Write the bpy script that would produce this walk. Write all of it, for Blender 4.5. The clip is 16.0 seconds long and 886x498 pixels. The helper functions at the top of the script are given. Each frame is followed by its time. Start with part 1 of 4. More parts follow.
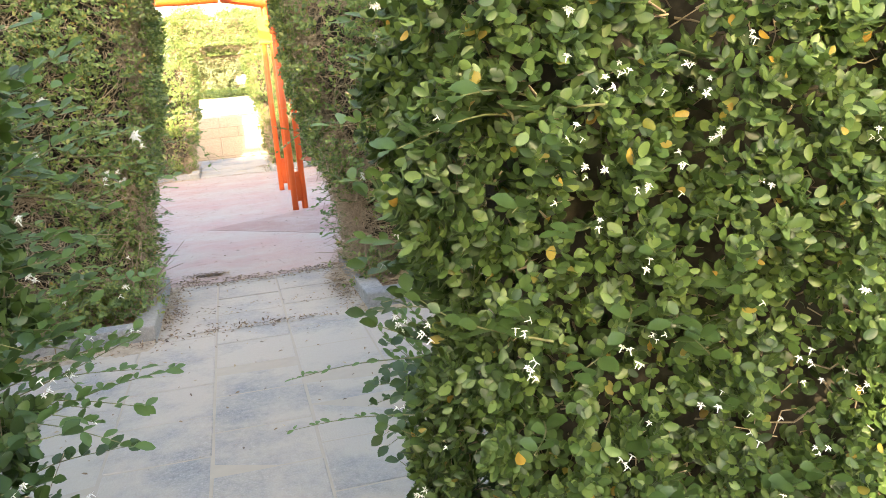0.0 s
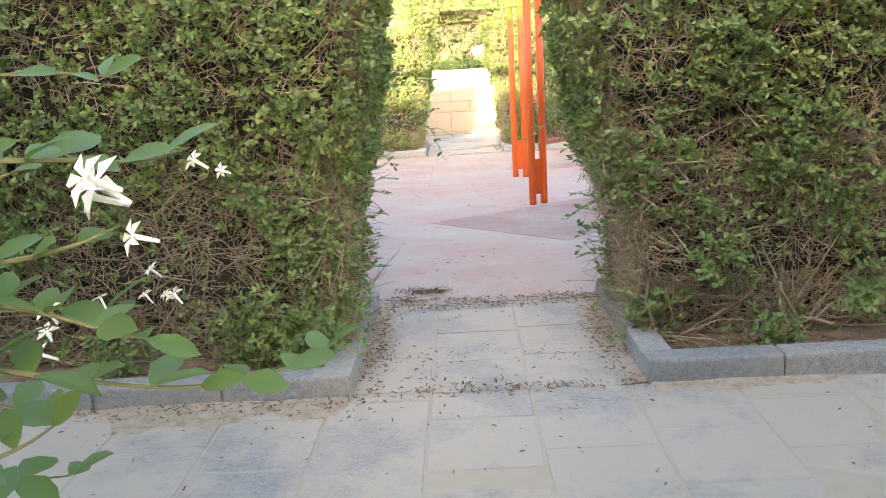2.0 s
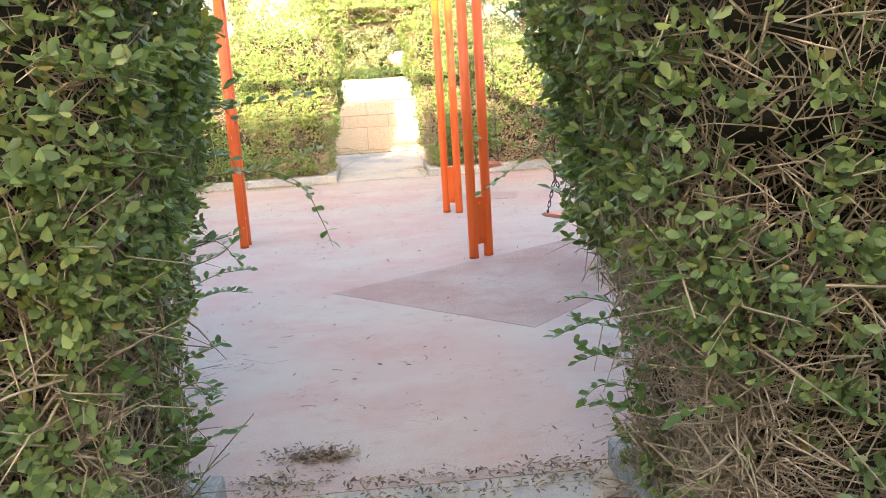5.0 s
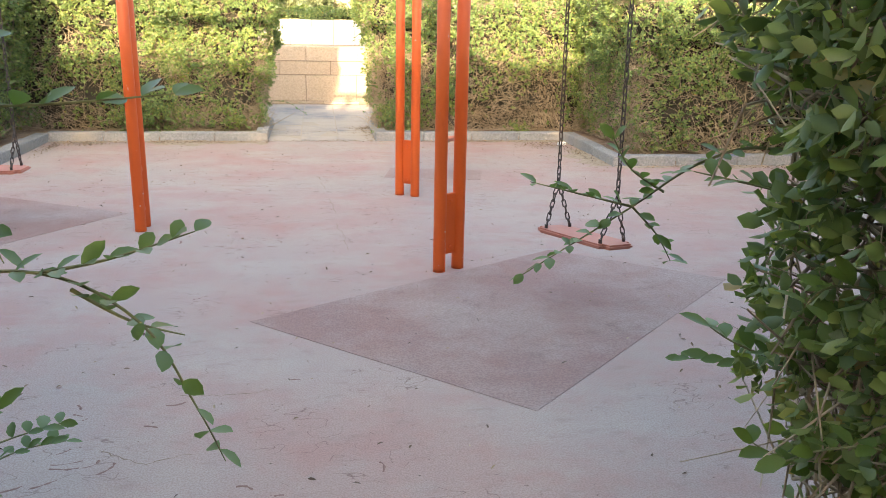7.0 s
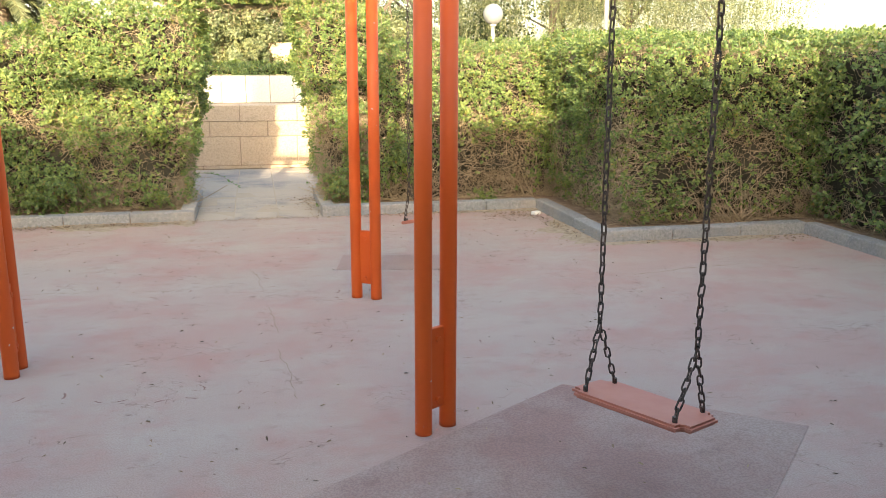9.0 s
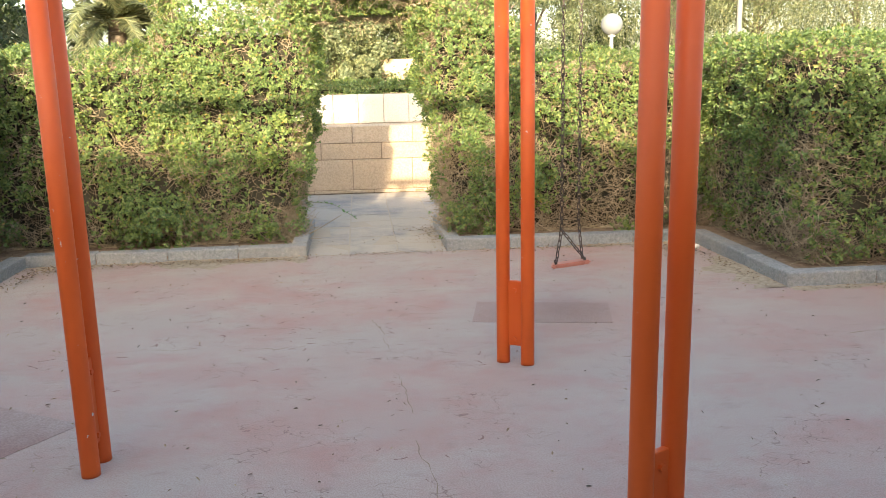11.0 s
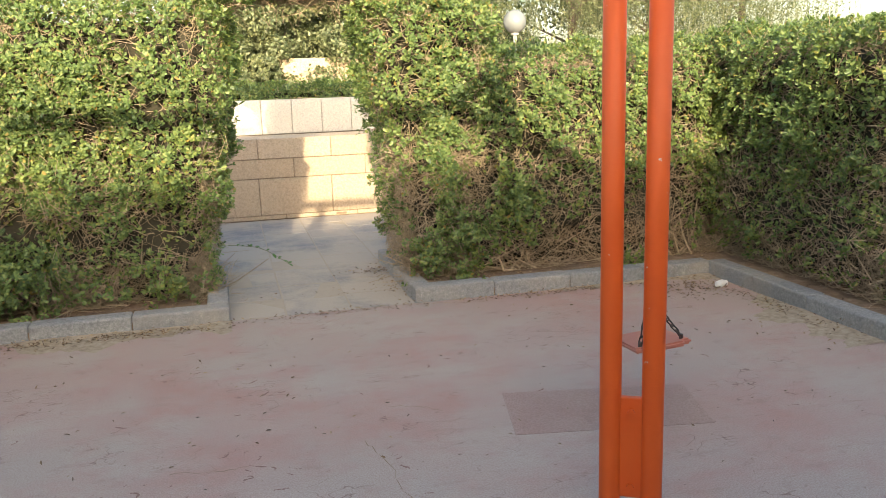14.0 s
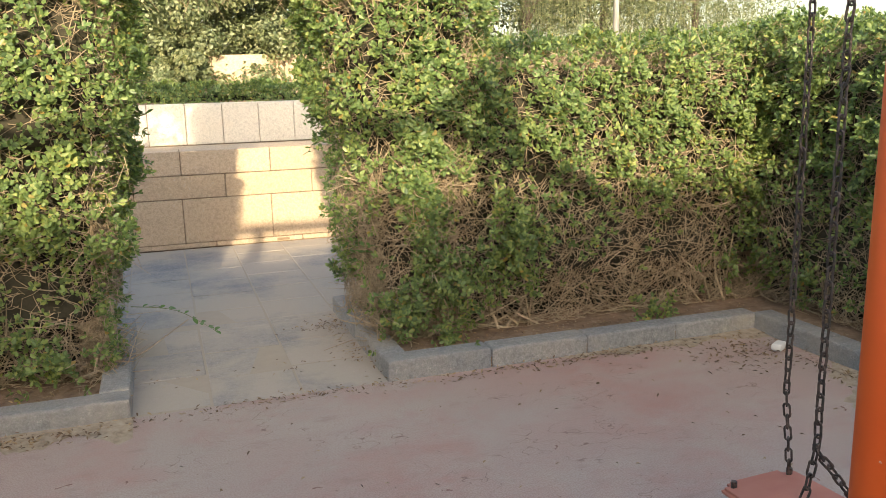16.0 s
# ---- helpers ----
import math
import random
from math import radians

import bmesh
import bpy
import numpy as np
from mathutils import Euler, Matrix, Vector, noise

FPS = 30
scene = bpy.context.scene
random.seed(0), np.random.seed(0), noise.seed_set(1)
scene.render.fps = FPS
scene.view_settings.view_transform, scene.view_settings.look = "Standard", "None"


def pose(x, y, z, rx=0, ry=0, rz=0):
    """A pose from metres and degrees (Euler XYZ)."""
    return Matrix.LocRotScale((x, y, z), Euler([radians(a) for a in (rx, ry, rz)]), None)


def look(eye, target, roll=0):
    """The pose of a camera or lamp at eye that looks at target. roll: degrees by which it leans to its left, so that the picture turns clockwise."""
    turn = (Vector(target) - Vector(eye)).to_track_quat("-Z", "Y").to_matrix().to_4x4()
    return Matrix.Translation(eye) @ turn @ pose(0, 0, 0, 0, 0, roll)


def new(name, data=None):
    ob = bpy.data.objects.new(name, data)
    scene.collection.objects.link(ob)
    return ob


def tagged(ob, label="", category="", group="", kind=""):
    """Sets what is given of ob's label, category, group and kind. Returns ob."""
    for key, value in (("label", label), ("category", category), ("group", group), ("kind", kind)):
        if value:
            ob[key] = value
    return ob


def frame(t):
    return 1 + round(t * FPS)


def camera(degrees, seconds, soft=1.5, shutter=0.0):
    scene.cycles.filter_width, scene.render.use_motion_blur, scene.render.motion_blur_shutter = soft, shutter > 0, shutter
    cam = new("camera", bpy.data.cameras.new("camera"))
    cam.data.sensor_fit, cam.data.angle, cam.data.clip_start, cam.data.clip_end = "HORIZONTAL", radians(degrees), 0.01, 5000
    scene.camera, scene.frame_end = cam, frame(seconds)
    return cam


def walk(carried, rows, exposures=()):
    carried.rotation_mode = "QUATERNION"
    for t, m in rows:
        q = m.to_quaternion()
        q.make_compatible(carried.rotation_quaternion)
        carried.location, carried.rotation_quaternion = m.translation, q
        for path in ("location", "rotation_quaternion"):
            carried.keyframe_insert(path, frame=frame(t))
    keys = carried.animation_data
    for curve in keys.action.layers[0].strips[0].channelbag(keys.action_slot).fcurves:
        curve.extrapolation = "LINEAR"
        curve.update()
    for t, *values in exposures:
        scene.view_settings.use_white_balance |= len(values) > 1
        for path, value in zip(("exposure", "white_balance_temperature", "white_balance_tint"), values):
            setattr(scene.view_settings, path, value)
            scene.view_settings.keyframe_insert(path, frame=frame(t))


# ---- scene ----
cam = camera(56.8, 16.0, soft=0.6)
PATH = [
    (0, (-0.115, -4.888, 1.474), (0.347, -2.988, 1.055), -4.9),
    (0.5, (-0.057, -4.482, 1.422), (0.32, -2.571, 0.966), -3.5),
    (1, (-0.05, -4.109, 1.437), (-0.007, -2.174, 0.934), -3.6),
    (1.5, (-0.151, -3.578, 1.456), (-0.149, -1.632, 0.995), -2.7),
    (2, (-0.172, -3.154, 1.431), (-0.23, -1.203, 0.995), -3.4),
    (2.5, (-0.221, -2.747, 1.479), (-0.361, -0.801, 1.039), -3.9),
    (3, (-0.255, -2.434, 1.536), (-0.209, -0.468, 1.172), -5.4),
    (3.2, (-0.242, -2.3, 1.514), (-0.134, -0.334, 1.163), -6.9),
    (5.5, (-0.098, -0.586, 1.396), (-0.005, 1.348, 0.893), -1.9),
    (6, (-0.17, -0.271, 1.444), (-0.202, 1.635, 0.841), -2.2),
    (6.5, (-0.24, 0.194, 1.435), (-0.236, 2.106, 0.85), 0.7),
    (7, (-0.149, 0.57, 1.447), (0.143, 2.471, 0.898), 1.2),
    (7.5, (-0.08, 0.91, 1.516), (0.242, 2.802, 0.953), -0.1),
    (8, (-0.118, 1.351, 1.521), (0.267, 3.248, 1.017), 0.7),
    (8.2, (-0.085, 1.508, 1.53), (0.363, 3.395, 1.043), 0.7),
    (10.3, (-0.153, 2.603, 1.551), (0.232, 4.52, 1.133), -0.8),
    (10.5, (-0.155, 2.752, 1.525), (0.226, 4.67, 1.106), -0.8),
    (11, (-0.233, 3.017, 1.525), (-0.043, 4.966, 1.118), -1.2),
    (11.5, (-0.389, 3.323, 1.528), (-0.287, 5.281, 1.133), -1.5),
    (12, (-0.505, 3.579, 1.536), (-0.451, 5.541, 1.153), -2.0),
    (12.5, (-0.557, 3.922, 1.509), (-0.557, 5.885, 1.124), -2.0),
    (13, (-0.597, 4.225, 1.527), (-0.584, 6.189, 1.148), -2.1),
    (13.5, (-0.71, 4.534, 1.561), (-0.489, 6.477, 1.138), -3.4),
    (14, (-0.679, 4.878, 1.519), (-0.187, 6.774, 1.111), -1.8),
    (14.5, (-0.606, 5.267, 1.539), (-0.093, 7.158, 1.138), -2.1),
    (15, (-0.614, 5.672, 1.541), (-0.016, 7.541, 1.157), -1.5),
    (15.5, (-0.585, 6.021, 1.54), (0.081, 7.863, 1.138), -0.6),
    (16, (-0.512, 6.35, 1.535), (0.121, 8.202, 1.124), -1.3),
]
EXPOSURES = [(0, 3.42, 7700, 14), (3.2, 3.33, 7600, 14), (5.5, 3.2, 7700, 14), (8.2, 2.57, 7700, 11), (11, 2.3, 7300, 9.5), (16, 1.72, 7200, 10.5)]
walk(cam, [(t, look(eye, target, roll)) for t, eye, target, roll in PATH], EXPOSURES)

# world and sun: low evening sun from behind the start of the walk
SUN_DIR = Vector((-0.20, -0.955, 0.295)).normalized()
world = bpy.data.worlds.new("world")
scene.world = world
world.use_nodes = True
wn = world.node_tree
sky = wn.nodes.new("ShaderNodeTexSky")
sky.sky_type, sky.sun_disc = "NISHITA", False
sky.sun_elevation = math.asin(SUN_DIR.z)
sky.sun_rotation = math.atan2(SUN_DIR.x, SUN_DIR.y)
sky.dust_density = 3.0
wn.links.new(sky.outputs[0], wn.nodes["Background"].inputs[0])
wn.nodes["Background"].inputs[1].default_value = 0.15
sun_data = bpy.data.lights.new("sun", "SUN")
sun_data.energy, sun_data.angle, sun_data.color = 2.5, radians(0.8), (1.0, 0.87, 0.64)
sun = new("sun", sun_data)
sun.matrix_world = look(SUN_DIR * 30, (0, 0, 0))

RNG = np.random.default_rng(7)


# ---- materials ----
def material(name, rough=0.8, metal=0.0):
    m = bpy.data.materials.new(name)
    m.use_nodes = True
    b = m.node_tree.nodes["Principled BSDF"]
    b.inputs["Roughness"].default_value = rough
    b.inputs["Metallic"].default_value = metal
    return m, m.node_tree, b


def node(nt, kind, **values):
    n = nt.nodes.new(kind)
    for k, v in values.items():
        n.inputs[k.replace("_", " ")].default_value = v
    return n


def coords(nt, scale=1.0):
    g = nt.nodes.new("ShaderNodeNewGeometry")
    mp = nt.nodes.new("ShaderNodeMapping")
    mp.inputs["Scale"].default_value = (scale, scale, scale) if not isinstance(scale, tuple) else scale
    nt.links.new(g.outputs["Position"], mp.inputs[0])
    return mp.outputs[0]


def ramp(nt, fac, stops):
    r = nt.nodes.new("ShaderNodeValToRGB")
    e = r.color_ramp.elements
    while len(e) < len(stops):
        e.new(0.5)
    for el, (p, c) in zip(e, stops):
        el.position, el.color = p, (*c, 1)
    nt.links.new(fac, r.inputs[0])
    return r.outputs[0]


def mix(nt, fac, a, b, mode="MIX"):
    m = nt.nodes.new("ShaderNodeMix")
    m.data_type, m.blend_type = "RGBA", mode
    for k, v in ((0, fac), (6, a), (7, b)):
        if isinstance(v, (int, float)):
            m.inputs[k].default_value = v
        elif isinstance(v, tuple):
            m.inputs[k].default_value = (*v, 1)
        else:
            nt.links.new(v, m.inputs[k])
    return m.outputs[2]


def noise_fac(nt, scale, detail=4.0, rough=0.6, vec=None):
    n = node(nt, "ShaderNodeTexNoise", Scale=scale, Detail=detail, Roughness=rough)
    nt.links.new(vec or coords(nt), n.inputs["Vector"])
    return n.outputs[0]


def bump(nt, b, height, strength=0.4, distance=0.01):
    n = node(nt, "ShaderNodeBump", Strength=strength, Distance=distance)
    nt.links.new(height, n.inputs["Height"])
    nt.links.new(n.outputs[0], b.inputs["Normal"])


def leaf_material(name, stops, through_light=0.35, patchy=True):
    m, nt, b = material(name, 0.42)
    g = nt.nodes.new("ShaderNodeNewGeometry")
    col = ramp(nt, g.outputs["Random Per Island"], stops)
    patch = noise_fac(nt, 2.6 if patchy else 0.4, 3.0, 0.6)
    col = mix(nt, ramp(nt, patch, [(0.36, (0.55, 0.55, 0.55)), (0.52, (0, 0, 0))]), col, mix(nt, 1.0, col, (0.82, 0.92, 0.88), "MULTIPLY"))
    col = mix(nt, ramp(nt, patch, [(0.52, (0, 0, 0)), (0.68, (0.8, 0.8, 0.8))]), col, mix(nt, 1.0, col, (1.14, 1.06, 0.88), "MULTIPLY"))
    nt.links.new(col, b.inputs["Base Color"])
    t = nt.nodes.new("ShaderNodeBsdfTranslucent")
    nt.links.new(mix(nt, 1.0, col, (1.0, 1.0, 0.45), "MULTIPLY"), t.inputs[0])
    ms = node(nt, "ShaderNodeMixShader", Fac=through_light)
    nt.links.new(b.outputs[0], ms.inputs[1])
    nt.links.new(t.outputs[0], ms.inputs[2])
    nt.links.new(ms.outputs[0], nt.nodes["Material Output"].inputs[0])
    return m


LEAF = leaf_material("leaf", [(0.0, (0.095, 0.152, 0.062)), (0.45, (0.175, 0.262, 0.095)), (0.8, (0.26, 0.348, 0.125)), (0.96, (0.32, 0.37, 0.14)), (1.0, (0.4, 0.27, 0.09))], 0.4)
LEAF_FLOWERING = leaf_material("flowering_leaf", [(0.0, (0.026, 0.055, 0.018)), (0.5, (0.06, 0.118, 0.032)), (0.985, (0.13, 0.205, 0.06)), (1.0, (0.36, 0.22, 0.04))], 0.3, False)
LEAF_FAR = leaf_material("grey_leaf", [(0.0, (0.1, 0.13, 0.07)), (0.6, (0.2, 0.24, 0.13)), (1.0, (0.32, 0.35, 0.22))])
LEAF_DARK = leaf_material("dark_leaf", [(0.0, (0.025, 0.05, 0.02)), (1.0, (0.07, 0.11, 0.045))])
LEAF_DRY = leaf_material("dry_leaf", [(0.0, (0.1, 0.06, 0.035)), (0.6, (0.24, 0.15, 0.085)), (1.0, (0.4, 0.29, 0.17))], 0.1)


def bark_material(name, dark, light):
    m, nt, b = material(name, 0.9)
    g = nt.nodes.new("ShaderNodeNewGeometry")
    c = ramp(nt, g.outputs["Random Per Island"], [(0.0, dark), (1.0, light)])
    n = noise_fac(nt, 60.0)
    nt.links.new(mix(nt, 0.5, c, ramp(nt, n, [(0.3, dark), (0.7, light)])), b.inputs["Base Color"])
    bump(nt, b, n, 0.5, 0.004)
    return m


TWIG = bark_material("twig_bark", (0.22, 0.16, 0.1), (0.56, 0.45, 0.32))
STEM = bark_material("green_stem", (0.12, 0.13, 0.05), (0.2, 0.2, 0.09))
# near-black, so the gaps between leaves carry their deep shade as colour
CORE = bark_material("shade_core", (0.018, 0.019, 0.01), (0.06, 0.05, 0.032))
TRUNK = bark_material("trunk_bark", (0.1, 0.08, 0.06), (0.22, 0.18, 0.14))

# worn paint on steel
PAINT, nt, b = material("orange_paint", 0.55)
n1, n2 = noise_fac(nt, 2.5), noise_fac(nt, 45.0, 3.0)
c = mix(nt, n1, (0.56, 0.075, 0.01), (0.7, 0.125, 0.016))
chip = ramp(nt, noise_fac(nt, 26.0, 4.0, 0.6), [(0.705, (0, 0, 0)), (0.72, (1, 1, 1))])
nt.links.new(mix(nt, chip, c, (0.5, 0.5, 0.5)), b.inputs["Base Color"])
bump(nt, b, n2, 0.2, 0.003)
YELLOW, nt, b = material("yellow_paint", 0.5)
nt.links.new(mix(nt, noise_fac(nt, 9.0), (0.75, 0.42, 0.03), (0.85, 0.55, 0.06)), b.inputs["Base Color"])

# faded rubber crumb surface
RUBBER, nt, b = material("pink_rubber", 0.92)
big = noise_fac(nt, 0.55, 3.0, 0.55)
mid = noise_fac(nt, 1.5, 6.0, 0.7)
fine = noise_fac(nt, 150.0, 2.0)
c = mix(nt, ramp(nt, big, [(0.38, (0, 0, 0)), (0.62, (1, 1, 1))]), (0.43, 0.365, 0.32), (0.455, 0.315, 0.275))
c = mix(nt, ramp(nt, mid, [(0.46, (0, 0, 0)), (0.7, (0.75, 0.75, 0.75))]), c, (0.455, 0.235, 0.2))
dust = noise_fac(nt, 1.1, 6.0, 0.7, coords(nt, (1.0, 1.6, 1.0)))
c = mix(nt, ramp(nt, dust, [(0.47, (0, 0, 0)), (0.66, (0.75, 0.75, 0.75))]), c, (0.46, 0.405, 0.355))
c = mix(nt, ramp(nt, fine, [(0.35, (0.5, 0.5, 0.5)), (0.6, (0, 0, 0))]), c, (0.26, 0.17, 0.145))
smudge = ramp(nt, noise_fac(nt, 6.0, 7.0, 0.75, coords(nt, (1.0, 2.2, 1.0))), [(0.55, (0, 0, 0)), (0.7, (0.6, 0.6, 0.6))])
c = mix(nt, smudge, c, (0.31, 0.22, 0.185))
speck = ramp(nt, noise_fac(nt, 38.0, 2.0), [(0.71, (0, 0, 0)), (0.74, (0.8, 0.8, 0.8))])
c = mix(nt, speck, c, (0.2, 0.13, 0.1))
ridge = noise_fac(nt, 5.5, 2.0, 0.5, coords(nt, (1.0, 1.5, 1.0)))
line = ramp(nt, ridge, [(0.492, (0, 0, 0)), (0.5, (1, 1, 1)), (0.508, (0, 0, 0))])
patchy = ramp(nt, noise_fac(nt, 2.1, 4.0), [(0.52, (0, 0, 0)), (0.58, (0.7, 0.7, 0.7))])
c = mix(nt, mix(nt, 1.0, line, patchy, "MULTIPLY"), c, (0.17, 0.1, 0.08))
nt.links.new(c, b.inputs["Base Color"])
bump(nt, b, mix(nt, 0.4, fine, smudge), 0.35, 0.005)
def crumb(name, red, grey, grit):
    m, nt, b = material(name, 0.92)
    fine = noise_fac(nt, 95.0, 3.0, 0.7)
    c = mix(nt, ramp(nt, noise_fac(nt, 1.3, 5.0, 0.65), [(0.4, (0, 0, 0)), (0.6, (1, 1, 1))]), red, grey)
    c = mix(nt, ramp(nt, fine, [(0.42, (0.42, 0.42, 0.42)), (0.58, (0, 0, 0))]), c, grit)
    stain = ramp(nt, noise_fac(nt, 4.5, 6.0, 0.7), [(0.56, (0, 0, 0)), (0.7, (0.5, 0.5, 0.5))])
    nt.links.new(mix(nt, stain, c, grit), b.inputs["Base Color"])
    bump(nt, b, fine, 0.8, 0.008)
    return m


MAT_RUBBER = crumb("mauve_rubber", (0.36, 0.225, 0.195), (0.42, 0.325, 0.285), (0.21, 0.135, 0.12))
WORN_RUBBER = crumb("worn_mauve_rubber", (0.4, 0.27, 0.235), (0.41, 0.305, 0.265), (0.27, 0.18, 0.155))
SAND, nt, b = material("drifted_sand", 0.95)
sn = noise_fac(nt, 22.0, 5.0, 0.7)
nt.links.new(ramp(nt, sn, [(0.3, (0.24, 0.185, 0.13)), (0.5, (0.37, 0.3, 0.22)), (0.7, (0.45, 0.38, 0.29))]), b.inputs["Base Color"])
bump(nt, b, noise_fac(nt, 180.0, 3.0), 0.6, 0.004)

# concrete slabs and kerbs
def concrete(name, a, c2, sand, sandy=(0.5, 0.72), pits=0.007):
    m, nt, b = material(name, 0.88)
    oi = nt.nodes.new("ShaderNodeObjectInfo")
    base = mix(nt, oi.outputs["Random"], a, c2)
    grain = noise_fac(nt, 120.0, 3.0)
    base = mix(nt, ramp(nt, grain, [(0.4, (0.45, 0.45, 0.45)), (0.62, (0, 0, 0))]), base, tuple(v * 0.55 for v in a))
    coarse = noise_fac(nt, 42.0, 4.0, 0.7)
    base = mix(nt, ramp(nt, coarse, [(0.38, (0.6, 0.6, 0.6)), (0.52, (0, 0, 0))]), base, tuple(v * 0.6 for v in a))
    base = mix(nt, ramp(nt, coarse, [(0.6, (0, 0, 0)), (0.72, (0.5, 0.5, 0.5))]), base, (0.6, 0.56, 0.5))
    big = noise_fac(nt, 1.3, 5.0, 0.65)
    base = mix(nt, ramp(nt, big, [(sandy[0], (0, 0, 0)), (sandy[1], (0.85, 0.85, 0.85))]), base, sand)
    nt.links.new(base, b.inputs["Base Color"])
    bump(nt, b, mix(nt, 0.5, grain, coarse), 0.7, pits)
    return m


SLAB = concrete("paving_concrete", (0.265, 0.27, 0.275), (0.335, 0.33, 0.32), (0.45, 0.39, 0.32), (0.33, 0.52))
JOINT, nt, b = material("sandy_joint", 0.95)
nt.links.new(mix(nt, noise_fac(nt, 14.0), (0.36, 0.31, 0.245), (0.44, 0.375, 0.3)), b.inputs["Base Color"])
KERB = concrete("kerb_concrete", (0.28, 0.29, 0.295), (0.37, 0.372, 0.365), (0.41, 0.36, 0.3), (0.5, 0.75), 0.022)
SOIL, nt, b = material("dry_soil", 0.95)
sn = noise_fac(nt, 9.0, 6.0, 0.7)
nt.links.new(ramp(nt, sn, [(0.3, (0.13, 0.08, 0.05)), (0.55, (0.25, 0.17, 0.11)), (0.75, (0.36, 0.26, 0.18))]), b.inputs["Base Color"])
bump(nt, b, sn, 0.9, 0.03)
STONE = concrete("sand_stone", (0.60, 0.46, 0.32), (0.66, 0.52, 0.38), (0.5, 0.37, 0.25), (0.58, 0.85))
# sandstone lightened to stand in for direct sun on the upper wall
SUNLIT_STONE = concrete("sunlit_stone", (0.82, 0.75, 0.64), (0.85, 0.79, 0.68), (0.74, 0.65, 0.52), (0.6, 0.85))
GROUT, nt, b = material("grout", 0.9)
nt.links.new(mix(nt, noise_fac(nt, 20.0), (0.2, 0.14, 0.09), (0.3, 0.22, 0.15)), b.inputs["Base Color"])
STEEL, nt, b = material("rusty_chain", 0.55, 0.6)
nt.links.new(ramp(nt, noise_fac(nt, 70.0), [(0.4, (0.06, 0.055, 0.05)), (0.65, (0.16, 0.12, 0.1))]), b.inputs["Base Color"])
SEAT, nt, b = material("faded_red_rubber", 0.6)
nt.links.new(mix(nt, noise_fac(nt, 7.0, 5.0), (0.42, 0.12, 0.08), (0.55, 0.24, 0.17)), b.inputs["Base Color"])
PETAL, nt, b = material("white_petal", 0.5)
b.inputs["Base Color"].default_value = (0.85, 0.85, 0.8, 1)
POLE, nt, b = material("grey_galvanised", 0.5, 0.5)
nt.links.new(mix(nt, noise_fac(nt, 6.0), (0.4, 0.42, 0.42), (0.52, 0.53, 0.53)), b.inputs["Base Color"])
GLOBE, nt, b = material("grey_globe", 0.15)
b.inputs["Base Color"].default_value = (0.2, 0.225, 0.24, 1)
WHITE, nt, b = material("white_plastic", 0.5)
b.inputs["Base Color"].default_value = (0.75, 0.75, 0.72, 1)


# ---- building helpers ----
def mesh_of(bm, name, mat):
    me = bpy.data.meshes.new(name)
    bm.to_mesh(me)
    bm.free()
    me.materials.append(mat)
    return me


def part(name, bm, mat, parent=None, label=""):
    me = bm if isinstance(bm, bpy.types.Mesh) else mesh_of(bm, name, mat)
    ob = new(name, me)
    ob.parent = parent
    return tagged(ob, label)


def smooth(ob):
    for p in ob.data.polygons:
        p.use_smooth = True
    return ob


def box(x0, x1, y0, y1, z0, z1, bevel=0.0, bm=None, segments=2):
    own = bmesh.new()
    bmesh.ops.create_cube(own, size=1)
    bmesh.ops.transform(own, matrix=Matrix.Translation(((x0 + x1) / 2, (y0 + y1) / 2, (z0 + z1) / 2)) @ Matrix.Diagonal((x1 - x0, y1 - y0, z1 - z0, 1)), verts=own.verts)
    if bevel:
        bmesh.ops.bevel(own, geom=own.edges[:], offset=bevel, segments=segments, affect="EDGES", profile=0.5)
    if bm is None:
        return own
    me = bpy.data.meshes.new("tmp")
    own.to_mesh(me)
    own.free()
    bm.from_mesh(me)
    bpy.data.meshes.remove(me)
    return bm


def tube(points, radii, sides=8, bm=None, caps=True):
    """A tube along points with a radius at each."""
    bm = bm or bmesh.new()
    rings = []
    pts = [Vector(p) for p in points]
    for i, p in enumerate(pts):
        d = (pts[min(i + 1, len(pts) - 1)] - pts[max(i - 1, 0)]).normalized()
        q = d.to_track_quat("Z", "Y")
        r = radii[i] if isinstance(radii, (list, tuple)) else radii
        rings.append([bm.verts.new(p + q @ Vector((r * math.cos(a), r * math.sin(a), 0))) for a in (2 * math.pi * k / sides for k in range(sides))])
    for a, c in zip(rings, rings[1:]):
        for k in range(sides):
            bm.faces.new((a[k], a[(k + 1) % sides], c[(k + 1) % sides], c[k]))
    if caps:
        bm.faces.new(rings[0][::-1])
        bm.faces.new(rings[-1])
    return bm


def thing(name, label, category, group="", kind="", at=(0, 0, 0)):
    e = new(name)
    e.location = at
    e.empty_display_size = 0.1
    return tagged(e, label, category, group, kind)


def fast_mesh(name, verts, quads, mat):
    """A mesh from arrays: verts (n,3), quads (m,4) or (m,3)."""
    me = bpy.data.meshes.new(name)
    k = quads.shape[1]
    me.vertices.add(len(verts))
    me.vertices.foreach_set("co", np.asarray(verts, np.float32).ravel())
    me.loops.add(quads.size)
    me.loops.foreach_set("vertex_index", quads.astype(np.int32).ravel())
    me.polygons.add(len(quads))
    me.polygons.foreach_set("loop_start", np.arange(0, quads.size, k, dtype=np.int32))
    me.update(calc_edges=True)
    me.materials.append(mat)
    return me


def unit(v):
    return v / np.maximum(np.linalg.norm(v, axis=1, keepdims=True), 1e-9)


